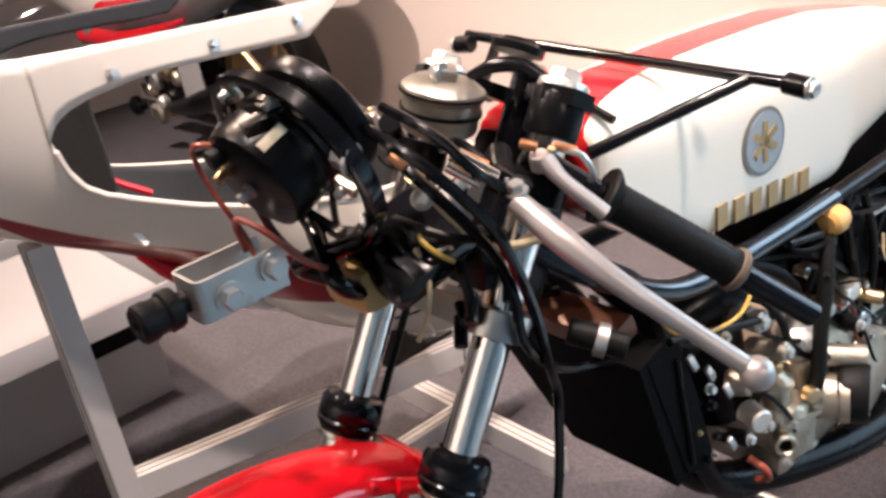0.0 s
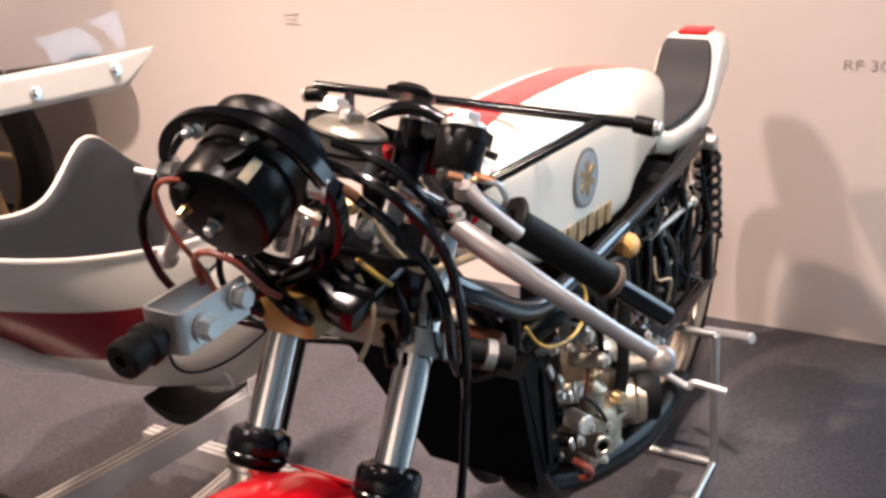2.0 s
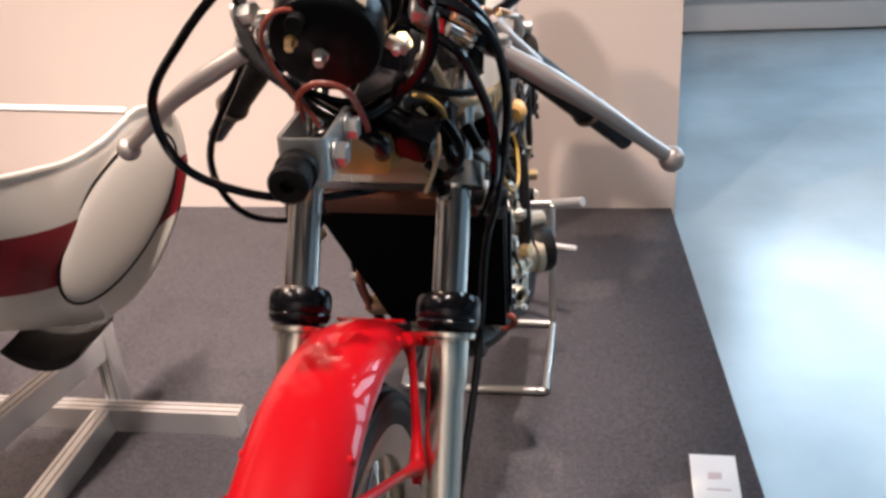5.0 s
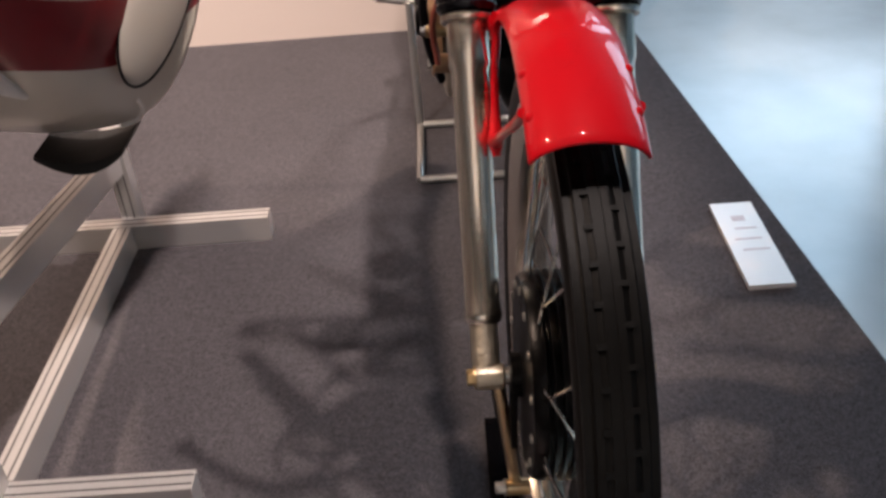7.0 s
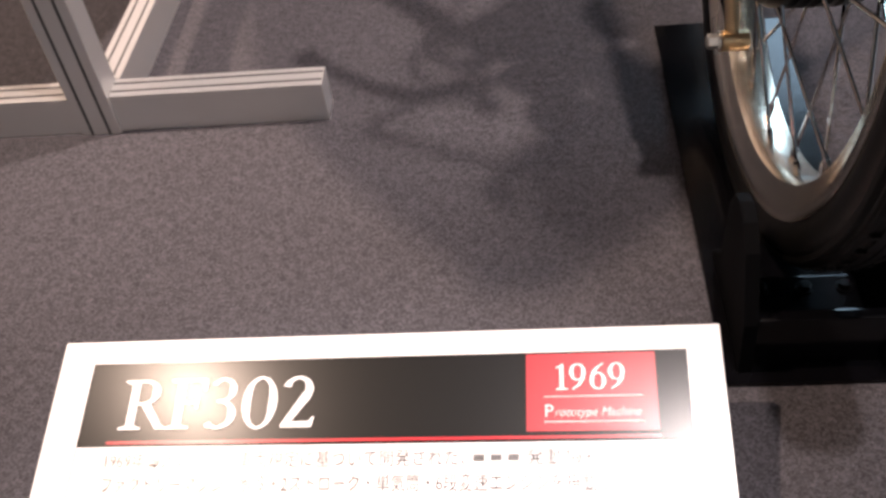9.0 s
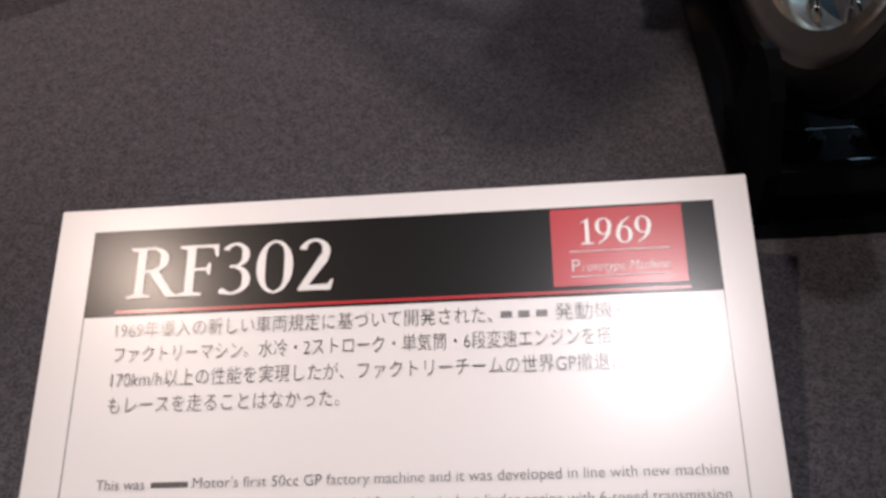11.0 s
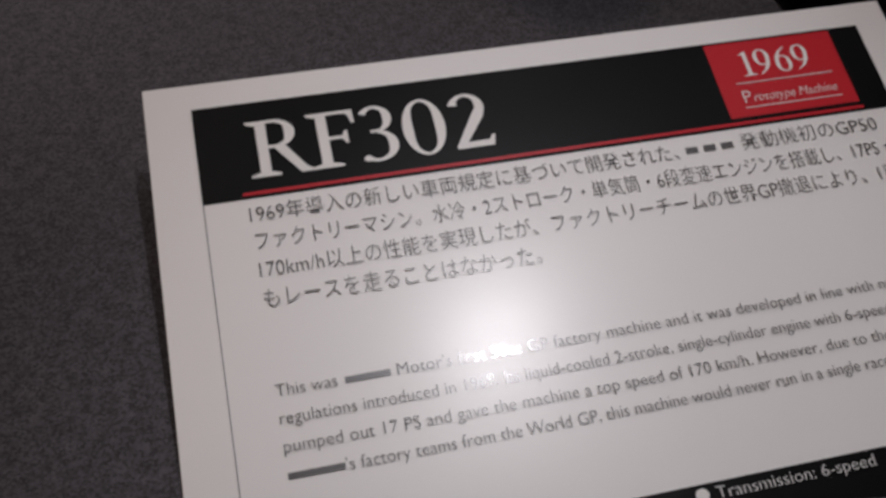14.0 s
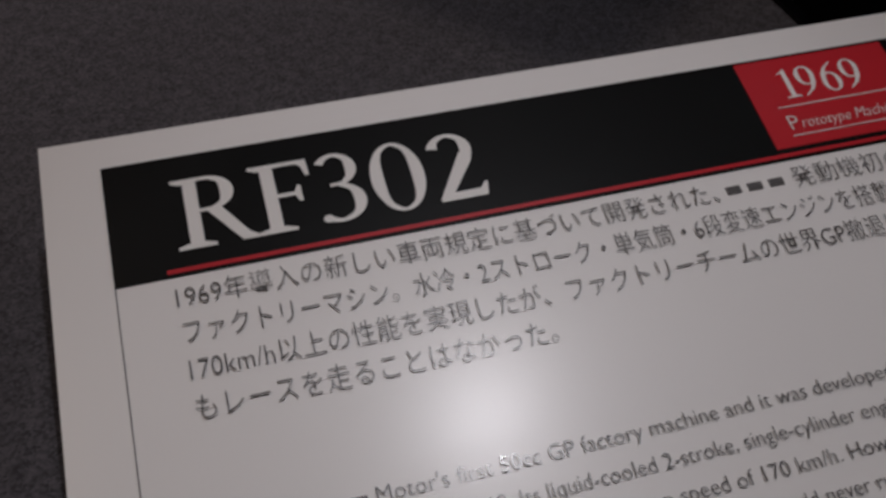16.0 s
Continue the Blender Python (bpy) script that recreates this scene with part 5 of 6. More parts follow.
def banded_paint():
    """White gelcoat with a dark red band that follows two curves along the shell."""
    m = mat("banded_gelcoat", (0.62, 0.575, 0.51), 0.35, 0, 0.04, 10, 0, coat=0.25, spec=0.3)
    nt = m.node_tree
    b = nt.nodes["Principled BSDF"]
    white = b.inputs["Base Color"].links[0].from_socket
    sep = nt.nodes.new("ShaderNodeSeparateXYZ")
    nt.links.new(nt.nodes["Texture Coordinate"].outputs["Object"], sep.inputs[0])

    def calc(op, a, c):
        n = nt.nodes.new("ShaderNodeMath")
        n.operation = op
        for k, v in enumerate((a, c)):
            if isinstance(v, float):
                n.inputs[k].default_value = v
            else:
                nt.links.new(v, n.inputs[k])
        return n.outputs[0]

    y, z = sep.outputs["Y"], sep.outputs["Z"]
    masks = []
    for c0, c1, c2, op in ((0.702, -0.73, 0.58, "LESS_THAN"), (0.694, -1.05, 0.90, "GREATER_THAN")):
        curve = calc("ADD", calc("ADD", calc("MULTIPLY", calc("MULTIPLY", y, y), c2), calc("MULTIPLY", y, c1)), c0)
        masks.append(calc(op, z, curve))
    mix = nt.nodes.new("ShaderNodeMix")
    mix.data_type = "RGBA"
    nt.links.new(calc("MULTIPLY", *masks), mix.inputs["Factor"])
    nt.links.new(white, mix.inputs["A"])
    mix.inputs["B"].default_value = (0.20, 0.004, 0.010, 1)
    nt.links.new(mix.outputs["Result"], b.inputs["Base Color"])
    return m


BANDED = banded_paint()


def fairing():
    ob = empty("fairing", Matrix.Identity(4), "white racing fairing with a dark red band on an alloy frame", "fairing")
    wy = [-0.12, -0.10, -0.06, 0.0, 0.06, 0.10, 0.16, 0.28, 0.40, 0.50, 0.64, 0.70, 0.72]
    ww = [0.010, 0.038, 0.075, 0.118, 0.150, 0.166, 0.182, 0.188, 0.189, 0.190, 0.202, 0.214, 0.222]
    ky = [-0.12, -0.06, 0.0, 0.06, 0.12, 0.17, 0.24, 0.32, 0.40, 0.50, 0.61, 0.72]
    kz = [0.770, 0.710, 0.662, 0.625, 0.592, 0.566, 0.512, 0.425, 0.350, 0.312, 0.283, 0.258]
    ty = [-0.12, -0.08, -0.03, 0.03, 0.0870, 0.0880, 0.092, 0.098, 0.110, 0.130, 0.167, 0.22, 0.283, 0.36, 0.44, 0.50, 0.56, 0.62, 0.671, 0.72]
    tz = [0.800, 0.838, 0.856, 0.858, 0.852, 0.764, 0.742, 0.720, 0.698, 0.682, 0.663, 0.637, 0.614, 0.592, 0.573, 0.566, 0.567, 0.575, 0.584, 0.552]

    def half(y, z):
        """The shell's half width at a place along it and a height."""
        k = float(np.mean([np.interp(y + o, ky, kz) for o in (-0.03, 0.0, 0.03)]))
        w = float(np.mean([np.interp(y + o, wy, ww) for o in (-0.03, -0.01, 0.01, 0.03)])) if y < 0.6 else float(np.interp(y, wy, ww))
        s = min(max((z - k) / 0.30, 0.0), 1.0)
        return w * (1 - (1 - s) ** 2.2) ** 0.27

    def station(v, z):
        """The rear end runs in a bow: low parts of the shell stop earlier."""
        end = float(np.interp(z, [0.25, 0.33, 0.40, 0.459, 0.53, 0.60], [0.56, 0.63, 0.690, 0.722, 0.712, 0.66]))
        return v if v < 0.40 else 0.40 + (v - 0.40) * (end - 0.40) / 0.32

    rows, rims = [], []
    N = 72
    for v in np.concatenate([np.linspace(-0.12, 0.06, 16), np.linspace(0.066, 0.0870, 5), np.linspace(0.0880, 0.13, 15), np.linspace(0.14, 0.72, 56)]):
        v = float(v)
        t = float(np.interp(v, ty, tz)) if v < 0.14 else float(np.mean([np.interp(v + o, ty, tz) for o in (-0.02, -0.01, 0.0, 0.01, 0.02)]))
        k = float(np.mean([np.interp(v + o, ky, kz) for o in (-0.03, 0.0, 0.03)]))
        row = []
        for i in range(N + 1):
            u = -1 + 2 * i / N
            hump = 0.075 * math.exp(-((v - 0.615) / 0.085) ** 2) if u < 0 else 0.0
            lean = float(np.interp(v, [0.10, 0.50, 0.72], [1.0, 0.74, 0.66])) if u < 0 else 1.0
            z = k + (t - k) * abs(u) ** 2.6
            row.append((FX + math.copysign(half(v, z), u) * lean * (0.0 if i == N // 2 else 1.0), station(v, z), z + hump * abs(u) ** 3))
        rows.append(row)
        if v > 0.088:
            rims.append((row[0], row[-1]))
    low = part("shell", loft(rows, ring=False), [BANDED, LINER], ob)
    mo = low.modifiers.new("thickness", "SOLIDIFY")
    mo.thickness, mo.material_offset, mo.offset = 0.005, 1, -1
    for side, s in ((1, 1), (0, -1)):
        part("rim_edge", tube([r[side] for r in rims], 0.0032, n=6, steps=1), CREAM, low)
        rr = []
        for y in np.concatenate([np.linspace(0.0870, 0.13, 12), np.linspace(0.14, 0.465, 24)]):
            y = float(y)
            z0 = float(np.interp(y, [0.0870, 0.092, 0.100, 0.115, 0.14, 0.18, 0.22, 0.30, 0.41, 0.465], [0.752, 0.768, 0.779, 0.789, 0.797, 0.803, 0.804, 0.799, 0.791, 0.826])) + (0.016 if s < 0 else 0.0)
            z1 = max(z0 + 0.001, float(np.interp(y, [0.0870, 0.465], [0.853, 0.829])))
            rr.append([(FX + s * half(y, z0 + (z1 - z0) * j / 5), y, z0 + (z1 - z0) * j / 5) for j in range(6)])
        band = part("upper_band", loft(rr, ring=False), [CREAM, LINER] if s < 0 else CREAM, ob)
        mo = band.modifiers.new("thickness", "SOLIDIFY")
        mo.thickness, mo.offset, mo.material_offset = 0.0025, 0, 1 if s < 0 else 0
        for y in (0.165, 0.285, 0.398):
            part("screw", hexbolt((FX + s * half(y, 0.816) + s * 0.002, y, 0.816), (s, 0, 0.2), 0.0055, 0.006), STEEL, band)
    glass = [[(FX + w * math.sin(float(a)), y, z + h * math.cos(float(a))) for a in np.linspace(-1.57, 1.57, 21)] for y, w, z, h in ((-0.04, 0.075, 0.845, 0.02), (0.05, 0.112, 0.850, 0.06), (0.16, 0.148, 0.845, 0.11), (0.30, 0.168, 0.835, 0.15), (0.44, 0.172, 0.825, 0.17))]
    sc = part("windscreen", loft(glass, ring=False), PLEXI, ob, "clear plexiglass screen")
    sc.visible_shadow = False
    # flat oval panel with a dark joint line round it
    nrm = Vector((1, -0.169, -0.129)).normalized()
    e1 = Vector((0, 0, 1)).cross(nrm).normalized()
    m = Matrix((e1, nrm.cross(e1), nrm)).transposed().to_4x4()
    m.translation = (-0.4585, 0.553, 0.4525)
    m = m @ pose(0, 0, 0, 0, 0, 20.6)
    pan = part("oval_panel", ball((0, 0, 0), 1.0, n=48, scale=(0.147, 0.0825, 0.012), m=m), CREAM, ob)
    ringp = [m @ Vector((0.1475 * math.cos(t), 0.083 * math.sin(t), 0.002)) for t in np.linspace(0, 2 * math.pi, 61)]
    part("joint_line", tube(ringp, 0.0020, n=6, steps=1, caps=False), SATIN, pan)
    lip = part("cut_out_lip", tube([(-0.575, 0.219, 0.516), (-0.575, 0.240, 0.496), (-0.575, 0.276, 0.460), (-0.575, 0.336, 0.416)], 0.013, n=12, radii=[0.014, 0.016, 0.013, 0.005]), INKWHITE, ob, "white lip round the cut-out")
    part("lip_end", tube([(-0.575, 0.170, 0.574), (-0.575, 0.196, 0.543), (-0.575, 0.220, 0.515)], 0.012, n=12, radii=[0.008, 0.013, 0.0135]), RED, lip, "red end")
    part("wire_hook", tube([(-0.520, 0.530, 0.330), (-0.515, 0.545, 0.300), (-0.530, 0.560, 0.275), (-0.560, 0.570, 0.262)], 0.0028, n=8), INKWHITE, ob, "white wire hook")
    part("tape", box((0, 0, 0), (0.002, 0.008, 0.030), Matrix.Translation((-0.5130, 0.155, 0.618)) @ Euler((0.35, -0.5, 0)).to_matrix().to_4x4()), INKWHITE, ob, "strip of white tape", smooth=False)
    # Dark sheet across the nose that stands for its dark inside.
    part("nose_dark_sheet", box((-0.66, 0.16, 0.72), (0.22, 0.003, 0.16)), LINER, ob, smooth=False)
    part("red_trim", tube([(-0.75, 0.184, 0.668), (-0.75, 0.205, 0.646), (-0.75, 0.226, 0.620), (-0.745, 0.271, 0.586)], 0.005, n=8), RED, ob, "red edging strip inside")
    part("strut", rod((-0.770, 0.668, 0.574), (-0.466, 0.640, 0.572), 0.005, n=10), INKWHITE, ob, "white cross strut")


fairing()


def alloy_bar(a, b, w, h, parent, name):
    a, b = Vector(a), Vector(b)
    m = frame_on(a, b - a)
    L = (b - a).length
    o = part(name, box((0, 0, L / 2), (w, h, L), m), ALU, parent, smooth=False, bevel=0.001)
    # Thin dark strips laid on two faces stand for the slots.
    for side in (-1, 1):
        for k in (-0.22, 0.22):
            part("groove", box((k * w, side * (h / 2), L / 2), (w * 0.07, 0.0010, L - 0.002), m), GROOVE, o, smooth=False)
    return o


def fairing_frame():
    ob = empty("display_frame", Matrix.Identity(4), "silver aluminium extrusion frame holding the fairing", "display frame")
    alloy_bar((-0.885, 0.075, 0.022), (-0.405, 0.075, 0.022), 0.03, 0.044, ob, "base_bar")
    alloy_bar((-0.885, 0.665, 0.022), (-0.395, 0.665, 0.022), 0.03, 0.044, ob, "base_bar")
    alloy_bar((-0.635, 0.092, 0.022), (-0.635, 0.648, 0.022), 0.03, 0.044, ob, "base_bar")
    alloy_bar((-0.644, 0.072, 0.0), (-0.644, 0.072, 0.612), 0.042, 0.032, ob, "post")
    alloy_bar((-0.628, 0.694, 0.0), (-0.628, 0.694, 0.203), 0.03, 0.03, ob, "post")
    alloy_bar((-0.648, 0.082, 0.225), (-0.632, 0.676, 0.152), 0.03, 0.044, ob, "upper_bar")
    rows = []
    for u in np.linspace(-1, 1, 15):
        u = float(u)
        x, zc, th = -0.606 + 0.063 * u, 0.232 + 0.022 * u * u, 0.003 + 0.006 * (1 - u * u)
        rows.append([(x, 0.500, zc - th), (x, 0.605, zc - th), (x, 0.605, zc + th), (x, 0.500, zc + th)])
    part("foam_pad", loft(rows), FOAM, ob, "black foam saddle pad", smooth=False)


fairing_frame()

# ---- floor card ----
tagged(part("floor_card", box((0.362, 0.533, 0.004), (0.068, 0.232, 0.008), pose(0, 0, 0, 0, 0, 0)), PAPER, smooth=False, bevel=0.001), "small white caption card lying on the carpet", "sign")

# ---- caption board ----
BU, BV = Vector((0.99888, -0.03301, 0.03387)), Vector((-0.02329, -0.96656, -0.25539))
BOARD = Matrix((BU, -BV, BU.cross(-BV))).transposed().to_4x4()
BOARD.translation = (-0.5488, -0.2760, 0.0650)
BW, BH = 0.468, 0.331


def text(name, words, u, v, cap, material, parent, width=None, z=0.0012, slant=0.0, spacing=1.0):
    """Lettering with its baseline at v down the board; width sets its length."""
    cu = bpy.data.curves.new(name, "FONT")
    cu.offset = -0.014 * cap / 0.70 if cap < 0.02 else -0.008 * cap / 0.70
    cu.body, cu.size, cu.extrude, cu.shear, cu.space_character, cu.resolution_u = words, cap / 0.70, 0.0001, slant, spacing, 3 if cap < 0.02 else 8
    tmp = bpy.data.objects.new(name, cu)
    scene.collection.objects.link(tmp)
    me = bpy.data.meshes.new_from_object(tmp.evaluated_get(bpy.context.evaluated_depsgraph_get()))
    bpy.data.objects.remove(tmp)
    xs = [q.co.x for q in me.vertices] or [0, 1]
    lo, wide = min(xs), max(xs) - min(xs)
    k = width / wide if width else 1.0
    me.transform(Matrix.Translation((u, -v, z)) @ Matrix.Diagonal((k, 1, 1, 1)) @ Matrix.Translation((-lo, 0, 0)))
    me.materials.clear()
    me.materials.append(material)
    ob = new(name, me)
    ob.parent = parent
    return ob


def bowl(cx, cy, rx, ry, thick, thin, a0, a1, n=40):
    """A round stroke that is thick at its sides and thin at top and bottom, as two curves."""
    outer, inner = [], []
    for k in range(n + 1):
        a = radians(a0 + (a1 - a0) * k / n)
        w = thin + (thick - thin) * abs(math.cos(a)) ** 1.4
        outer.append((cx + rx * math.cos(a), cy + ry * math.sin(a)))
        inner.append((cx + (rx - w) * math.cos(a), cy + (ry - min(w, thin + 0.02)) * math.sin(a)))
    return outer, inner


def slab(x0, x1, y, h, up):
    """A serif: a thin foot with a bracket towards its stem."""
    m = (x0 + x1) / 2
    w = (x1 - x0) / 2
    return [(x0, y), (x1, y), (x1, y + up * h), (m + w * 0.45, y + up * h * 1.9), (m - w * 0.45, y + up * h * 1.9), (x0, y + up * h)]


# strokes of the roman capitals and figures, with a cap height of 1: (advance, outlines)
GLYPHS = {
    "R": (0.80, lambda: [[(0.12, 0), (0.26, 0), (0.26, 1), (0.12, 1)], slab(0.0, 0.38, 0, 0.04, 1), slab(0.0, 0.30, 1, 0.04, -1), [(0.24, 1), (0.36, 1), (0.36, 0.95), (0.24, 0.95)], bowl(0.36, 0.745, 0.27, 0.255, 0.14, 0.05, -92, 92), [(0.24, 0.54), (0.37, 0.54), (0.37, 0.49), (0.24, 0.49)], [(0.33, 0.50), (0.48, 0.52), (0.72, 0.10), (0.80, 0.04), (0.80, 0), (0.64, 0)]]),
    "F": (0.68, lambda: [[(0.12, 0), (0.26, 0), (0.26, 1), (0.12, 1)], slab(0.0, 0.40, 0, 0.04, 1), slab(0.0, 0.30, 1, 0.04, -1), [(0.24, 1), (0.62, 1), (0.63, 0.76), (0.585, 0.76), (0.555, 0.90), (0.50, 0.945), (0.24, 0.945)], [(0.24, 0.545), (0.44, 0.545), (0.48, 0.63), (0.515, 0.63), (0.515, 0.40), (0.48, 0.40), (0.44, 0.49), (0.24, 0.49)]]),
    "3": (0.56, lambda: [bowl(0.22, 0.765, 0.23, 0.245, 0.12, 0.05, -70, 150), bowl(0.19, 0.275, 0.29, 0.285, 0.13, 0.05, -130, 82), [(0.14, 0.515), (0.30, 0.530), (0.30, 0.575), (0.14, 0.560)], bowl(0.045, 0.065, 0.055, 0.055, 0.055, 0.055, 0, 360)]),
    "0": (0.66, lambda: [bowl(0.30, 0.50, 0.29, 0.52, 0.14, 0.045, 0, 360, 64)]),
    "2": (0.60, lambda: [bowl(0.26, 0.745, 0.25, 0.265, 0.13, 0.05, -25, 165), [(0.36, 0.70), (0.505, 0.70), (0.47, 0.56), (0.18, 0.10), (0.04, 0.0), (0.02, 0.045)], [(0.02, 0), (0.53, 0), (0.57, 0.20), (0.53, 0.20), (0.48, 0.115), (0.06, 0.105)]]),
    "1": (0.46, lambda: [[(0.17, 0), (0.29, 0), (0.29, 1), (0.25, 1), (0.17, 0.93)], slab(0.04, 0.42, 0, 0.035, 1), [(0.04, 0.85), (0.06, 0.88), (0.26, 1), (0.20, 0.88)]]),
    "9": (0.60, lambda: [bowl(0.27, 0.68, 0.25, 0.335, 0.125, 0.045, 0, 360, 48), [(0.40, 0.66), (0.52, 0.68), (0.47, 0.38), (0.34, 0.16), (0.10, -0.02), (0.09, 0.02), (0.25, 0.17), (0.35, 0.38)]]),
    "6": (0.60, lambda: [bowl(0.29, 0.32, 0.25, 0.335, 0.125, 0.045, 0, 360, 48), [(0.16, 0.34), (0.04, 0.32), (0.09, 0.62), (0.22, 0.84), (0.46, 1.02), (0.47, 0.98), (0.31, 0.83), (0.21, 0.62)]]),
}


def serif_word(name, word, u, v, cap, width, parent):
    """Roman letters cut from thin white print, each a piece of its own."""
    total = sum(GLYPHS[c][0] for c in word)
    k = width / total
    x = 0.0
    for c in word:
        adv, strokes = GLYPHS[c]
        bm = bmesh.new()
        for n, line in enumerate(strokes()):
            h = 0.00135 + 0.00003 * n
            if isinstance(line, tuple):
                loft([[(u + (x + px) * k, -v + py * cap, h) for px, py in side] for side in line], bm, ring=False)
            else:
                prism([(u + (x + px) * k, -v + py * cap) for px, py in line], h - 0.0011, pose(0, 0, 0.0011), bm)
        part(name, bm, INKWHITE, parent, smooth=False)
        x += adv


def board():
    ob = empty("caption_board", BOARD, "tilted white caption board with black and red header", "sign")
    pn = part("panel", box((BW / 2, -BH / 2, -0.0035), (BW, BH, 0.007)), PAPER, ob, smooth=False, bevel=0.0006)
    hd = part("header", box((0.2355, -0.0487, 0.0003), (0.419, 0.0622, 0.0006)), INKBLACK, ob, smooth=False)
    yb = part("year_block", box((0.3815, -0.0463, 0.0005), (0.085, 0.0540, 0.0010)), INKRED, ob, smooth=False)
    part("red_rule", box((0.2365, -0.0772, 0.0005), (0.377, 0.0020, 0.0010)), INKRED, ob, smooth=False)
    for u in (0.0262, 0.4448):
        part("margin_rule", box((u, -0.178, 0.0002), (0.0005, 0.196, 0.0005)), INKGREY, pn, smooth=False)
    serif_word("model_lettering", "RF302", 0.0545, 0.0680, 0.0365, 0.1420, ob)
    serif_word("year_lettering", "1969", 0.3575, 0.0450, 0.0180, 0.0480, ob)
    text("year_lettering", "P", 0.3515, 0.0640, 0.0088, INKWHITE, ob, None, 0.0016)
    text("year_lettering", "rototype Machine", 0.3578, 0.0636, 0.0062, INKWHITE, ob, 0.0555, 0.0016, 0.3)
    for v in (0.0498, 0.0672):
        part("year_rule", box((0.3825, -v, 0.0012), (0.064, 0.0005, 0.0006)), INKWHITE, yb, smooth=False)
    ja = (("1969年導入の新しい車両規定に基づいて開発された、", "発動機初のGP50", 0.0945), ("ファクトリーマシン。水冷・2ストローク・単気筒・6段変速エンジンを搭載し、17PS・", "", 0.1112), ("170km/h以上の性能を実現したが、ファクトリーチームの世界GP撤退により、1度", "", 0.1280), ("もレースを走ることはなかった。", "", 0.1450))
    for a, b, v in ja:
        if b:
            text("text_line", a, 0.0500, v, 0.0088, INKGREY, ob, 0.2490)
            for k in range(3):
                part("word_bar", box((0.3080 + 0.0112 * k, -v + 0.0044, 0.0004), (0.0072, 0.0040, 0.0008)), INKGREY, ob, smooth=False)
            text("text_line", b, 0.3390, v, 0.0088, INKGREY, ob, 0.0885)
        else:
            text("text_line", a, 0.0510, v, 0.0088, INKGREY, ob, 0.1510 if v > 0.14 else 0.3770)
    part("word_bar", box((0.0968, -0.1914, 0.0004), (0.0235, 0.0032, 0.0008)), INKGREY, ob, smooth=False)
    text("text_line", "This was", 0.0500, 0.1940, 0.0066, INKGREY, ob, 0.0310)
    text("text_line", "Motor's first 50cc GP factory machine and it was developed in line with new machine", 0.1120, 0.1940, 0.0066, INKGREY, ob, 0.3220)
    text("text_line", "regulations introduced in 1969. Its liquid-cooled 2-stroke, single-cylinder engine with 6-speed transmission", 0.0500, 0.2085, 0.0066, INKGREY, ob, 0.3840)
    text("text_line", "pumped out 17 PS and gave the machine a top speed of 170 km/h. However, due to the withdrawal of", 0.0500, 0.2228, 0.0066, INKGREY, ob, 0.3850)
    part("word_bar", box((0.0640, -0.2344, 0.0004), (0.028, 0.0032, 0.0008)), INKGREY, ob, smooth=False)
    text("text_line", "'s factory teams from the World GP, this machine would never run in a single race.", 0.0785, 0.2370, 0.0066, INKGREY, ob, 0.2965)
    part("footer", box((0.2355, -0.2905, 0.0003), (0.419, 0.0260, 0.0006)), INKBLACK, ob, smooth=False)
    text("footer_lettering", "● Transmission: 6-speed", 0.2450, 0.2860, 0.0062, INKWHITE, ob, 0.098)
    part("word_bar", box((0.135, -0.2880, 0.0006), (0.180, 0.0030, 0.0008)), INKWHITE, ob, smooth=False)
    return ob


board_ob = board()
tagged(part("board_foot", prism([(-0.39, 0.0), (-0.28, 0.0), (-0.28, 0.055)], 0.40, Matrix(((0, 0, 1, -0.51), (1, 0, 0, 0), (0, 1, 0, 0), (0, 0, 0, 1)))), SATIN, smooth=False), "black wedge foot under the caption board", "stand")


def board_extras():
    """Lettering on the wall and the small floor card."""
    sign = empty("wall_lettering", Matrix.Translation((0.181, 1.569, 0.571)) @ Euler((radians(90), 0, 0)).to_matrix().to_4x4(), "small grey lettering on the display wall", "lettering")
    text("letters", "RF 302", 0.0, 0.0, 0.020, INKWALL, sign, 0.098, 0.0006)
    small = empty("wall_caption", Matrix.Translation((-1.14, 1.569, 0.663)) @ Euler((radians(90), 0, 0)).to_matrix().to_4x4(), "faint grey caption bars on the display wall", "lettering")
    for k in range(3):
        part("caption_bar", box((0, -0.012 * k, 0.0006), (0.05 - 0.012 * (k % 2), 0.005, 0.0008)), INKPALE, small, smooth=False)
    card = bpy.data.objects["floor_card"]
    for k, (u, w, h) in enumerate(((0.50, 0.020, 0.014), (0.585, 0.034, 0.003), (0.572, 0.040, 0.003), (0.555, 0.040, 0.003))):
        part("print_bar", box((0.362 + 0.004 * (k % 2), 0.60 - 0.03 * k, 0.0083), (w, h, 0.0006)), INKFAINT, card, smooth=False)


board_extras()


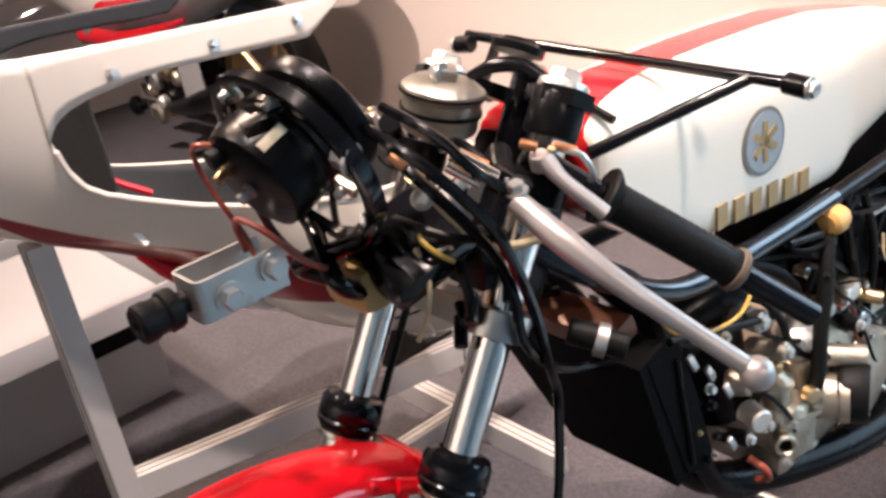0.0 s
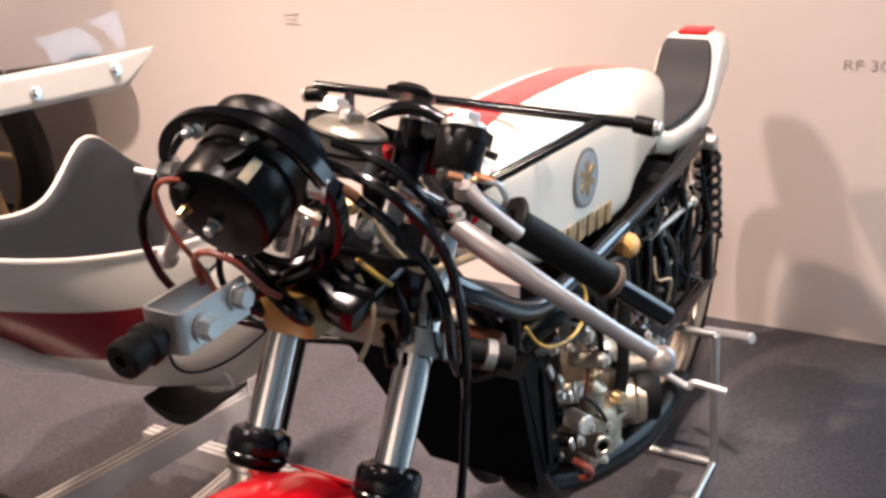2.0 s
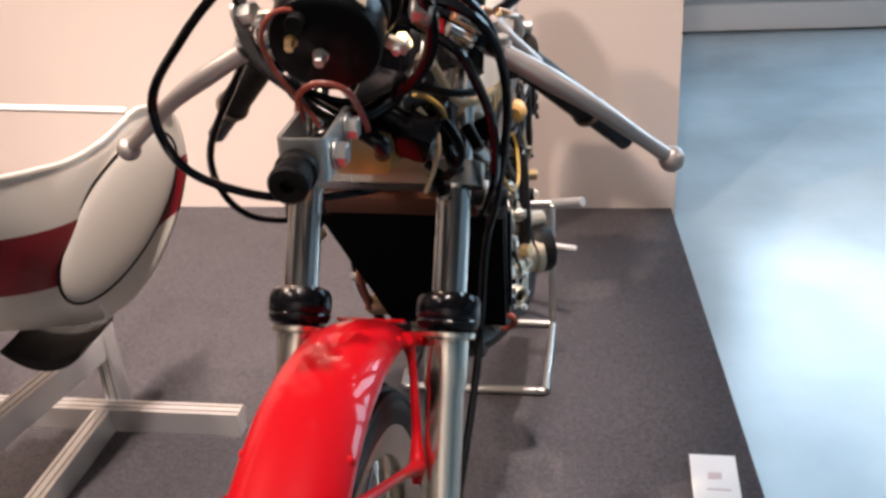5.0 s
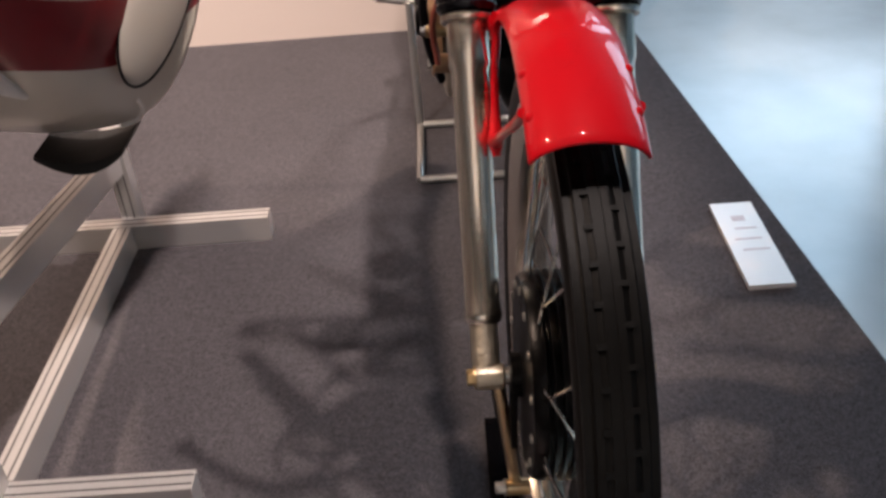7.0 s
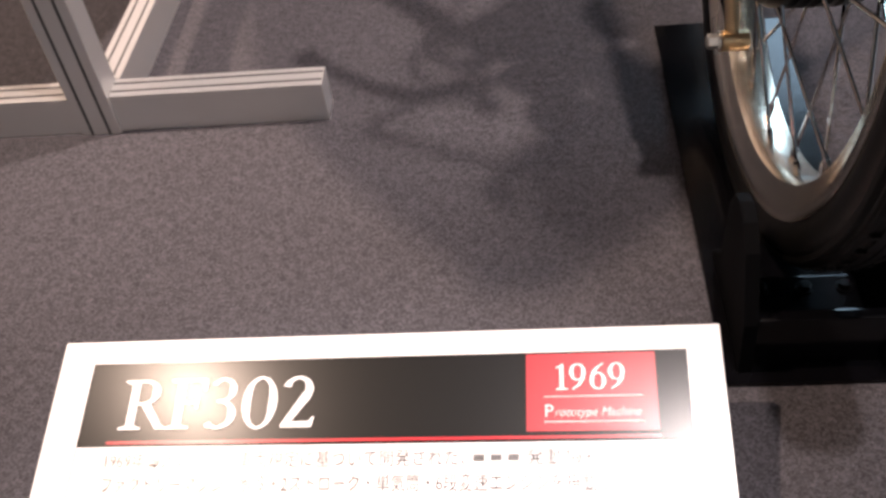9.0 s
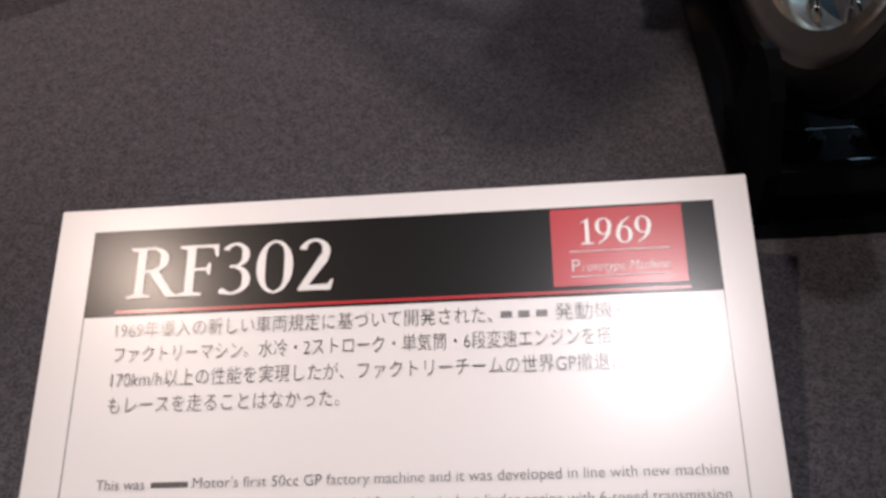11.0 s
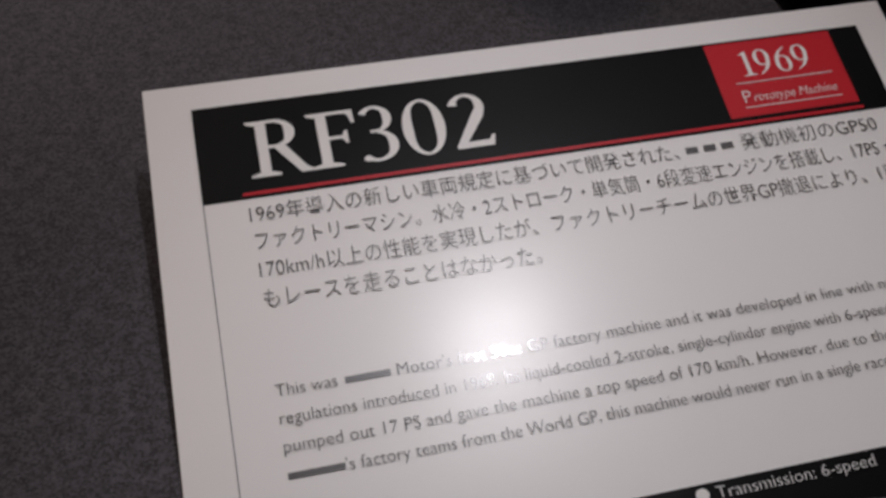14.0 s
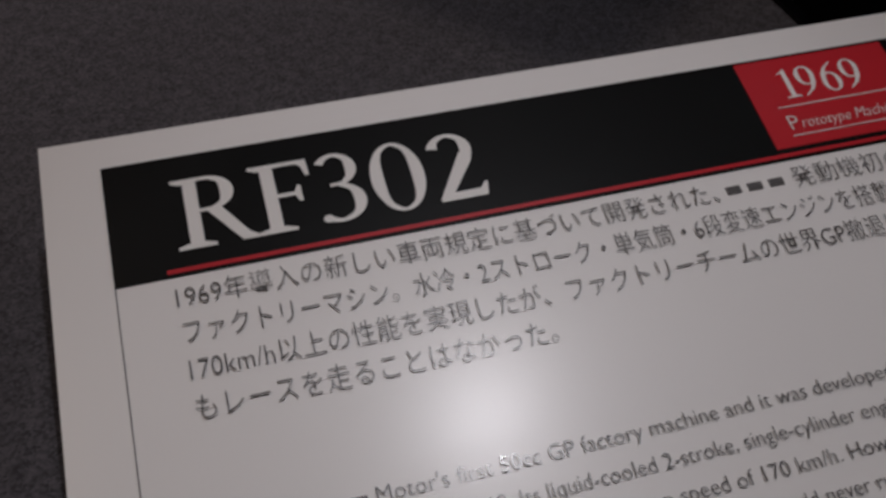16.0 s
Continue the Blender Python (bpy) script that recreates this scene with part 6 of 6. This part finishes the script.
# ---- white stand beyond the fairing ----
def tray_stand():
    ob = empty("tray_stand", Matrix.Identity(4), "pale grey sheet-metal stand with a tray top", "stand")
    part("pedestal", box((-1.40, 0.16, 0.125), (0.30, 0.44, 0.25)), TRAYWHITE, ob, bevel=0.004)
    part("tray_floor", box((-1.36, 0.14, 0.268), (0.58, 0.50, 0.010)), TRAYWHITE, ob, bevel=0.002)
    for c, d in (((-1.068, 0.14, 0.288), (0.008, 0.50, 0.050)), ((-1.652, 0.14, 0.288), (0.008, 0.50, 0.050)), ((-1.36, 0.386, 0.300), (0.576, 0.008, 0.074)), ((-1.36, -0.106, 0.288), (0.576, 0.008, 0.050))):
        part("rim", box(c, d), TRAYWHITE, ob, bevel=0.002)
    part("dark_plate", box((-1.2485, 0.27, 0.17), (0.004, 0.14, 0.05)), SATIN, ob, "dark plate", smooth=False)


tray_stand()


# ---- second motorcycle by the wall ----
def far_motorcycle():
    ob = empty("motorcycle", Matrix.Translation((-2.15, 1.28, 0.0)), "red and white racing motorcycle standing by the wall", "motorcycle")
    m = frame_on((0, 0, 0.30), (0, -1, 0))
    w = part("rear_wheel", lathe([(0.225, -0.035), (0.255, -0.05), (0.285, -0.042), (0.298, -0.02), (0.30, 0), (0.298, 0.02), (0.285, 0.042), (0.255, 0.05), (0.225, 0.035)], m, n=64), TYRE, ob, "black tyre on a gold cast wheel")
    part("rim", lathe([(0.235, -0.04), (0.21, -0.03), (0.205, 0), (0.21, 0.03), (0.235, 0.04), (0.226, 0.03), (0.215, 0), (0.226, -0.03)], m, n=64, closed=True), BRASS, w)
    part("hub", lathe([(0, -0.04), (0.05, -0.04), (0.06, 0), (0.05, 0.04), (0, 0.04)], m, n=24), SATIN, w)
    for k in range(5):
        a = 2 * math.pi * k / 5
        part("spoke", rod(m @ Vector((0.05 * math.cos(a), 0.05 * math.sin(a), 0)), m @ Vector((0.21 * math.cos(a), 0.21 * math.sin(a), 0)), 0.014, n=10), BRASS, w)
    part("swingarm", tube([(0.02, -0.09, 0.30), (-0.25, -0.10, 0.34), (-0.50, -0.10, 0.37)], 0.022, n=10), SATIN, ob)
    tail = [[(x, hw * math.cos(2 * math.pi * k / 24), zc + hz * math.sin(2 * math.pi * k / 24)) for k in range(24)] for x, hw, hz, zc in ((0.20, 0.05, 0.025, 0.760), (0.06, 0.11, 0.060, 0.705), (-0.20, 0.13, 0.085, 0.640), (-0.45, 0.14, 0.095, 0.580), (-0.75, 0.16, 0.125, 0.560), (-1.10, 0.17, 0.145, 0.590), (-1.40, 0.16, 0.130, 0.640))]
    tl = part("tail", loft(tail), CREAM, ob, "white bodywork with red flashes")
    part("flash", tube([(-0.14, -0.122, 0.700), (-0.30, -0.140, 0.640), (-0.48, -0.150, 0.590), (-0.80, -0.165, 0.560)], 0.03, n=12, radii=[0.010, 0.030, 0.036, 0.045]), RED, tl)
    part("flash", tube([(-0.26, -0.120, 0.545), (-0.46, -0.142, 0.505), (-0.75, -0.160, 0.470), (-1.05, -0.168, 0.470)], 0.03, n=12, radii=[0.008, 0.022, 0.030, 0.034]), RED, tl)
    part("number_oval", ball((0, 0, 0), 1.0, n=24, scale=(0.085, 0.012, 0.052), m=Matrix.Translation((-0.02, -0.112, 0.690)) @ pose(0, 0, 0, 0, 14, 0)), PAPER, tl)
    part("oval_ring", torus(Matrix.Translation((-0.02, -0.122, 0.690)) @ pose(0, 0, 0, 90, 0, 0) @ Matrix.Diagonal((1.5, 1.0, 1.0, 1)), 0.034, 0.003, n=40, k=6), BADGEGREY, tl)
    part("seat_pad", ball((0, 0, 0), 1.0, n=20, scale=(0.15, 0.10, 0.045), m=Matrix.Translation((0.10, 0.0, 0.745)) @ pose(0, 0, 0, 0, -16, 0)), SEATPAD, tl, "black seat pad")
    rnd = random.Random(23)
    for k in range(18):
        x, z = rnd.uniform(-0.85, -0.22), rnd.uniform(0.18, 0.46)
        q = (STEEL, CASTING, BRASS, PALECAST, SATIN)[k % 5]
        r = rnd.uniform(0.015, 0.045)
        part("engine_cover", lathe([(0, 0), (r, 0), (r, 0.02), (r * 0.7, 0.03), (0, 0.03)], frame_on((x, -0.125, z), (0, -1, 0)), n=18), q, ob)
    part("clear_shield", box((-0.22, -0.17, 0.40), (0.16, 0.003, 0.20)), TRAYWHITE, ob)
    part("engine", box((-0.62, 0, 0.40), (0.38, 0.24, 0.34)), SATIN, ob, bevel=0.04)
    part("exhaust", tube([(-0.55, -0.13, 0.22), (-0.25, -0.15, 0.28), (0.05, -0.15, 0.36), (0.28, -0.14, 0.42)], 0.03, n=12, radii=[0.02, 0.040, 0.040, 0.015]), SATIN, ob)
    part("stand_leg", rod((0.0, -0.12, 0.30), (0.12, -0.18, 0.008), 0.012, n=10), STEEL, ob)
    part("stand_leg", rod((0.0, 0.12, 0.30), (0.12, 0.18, 0.008), 0.012, n=10), STEEL, ob)


far_motorcycle()
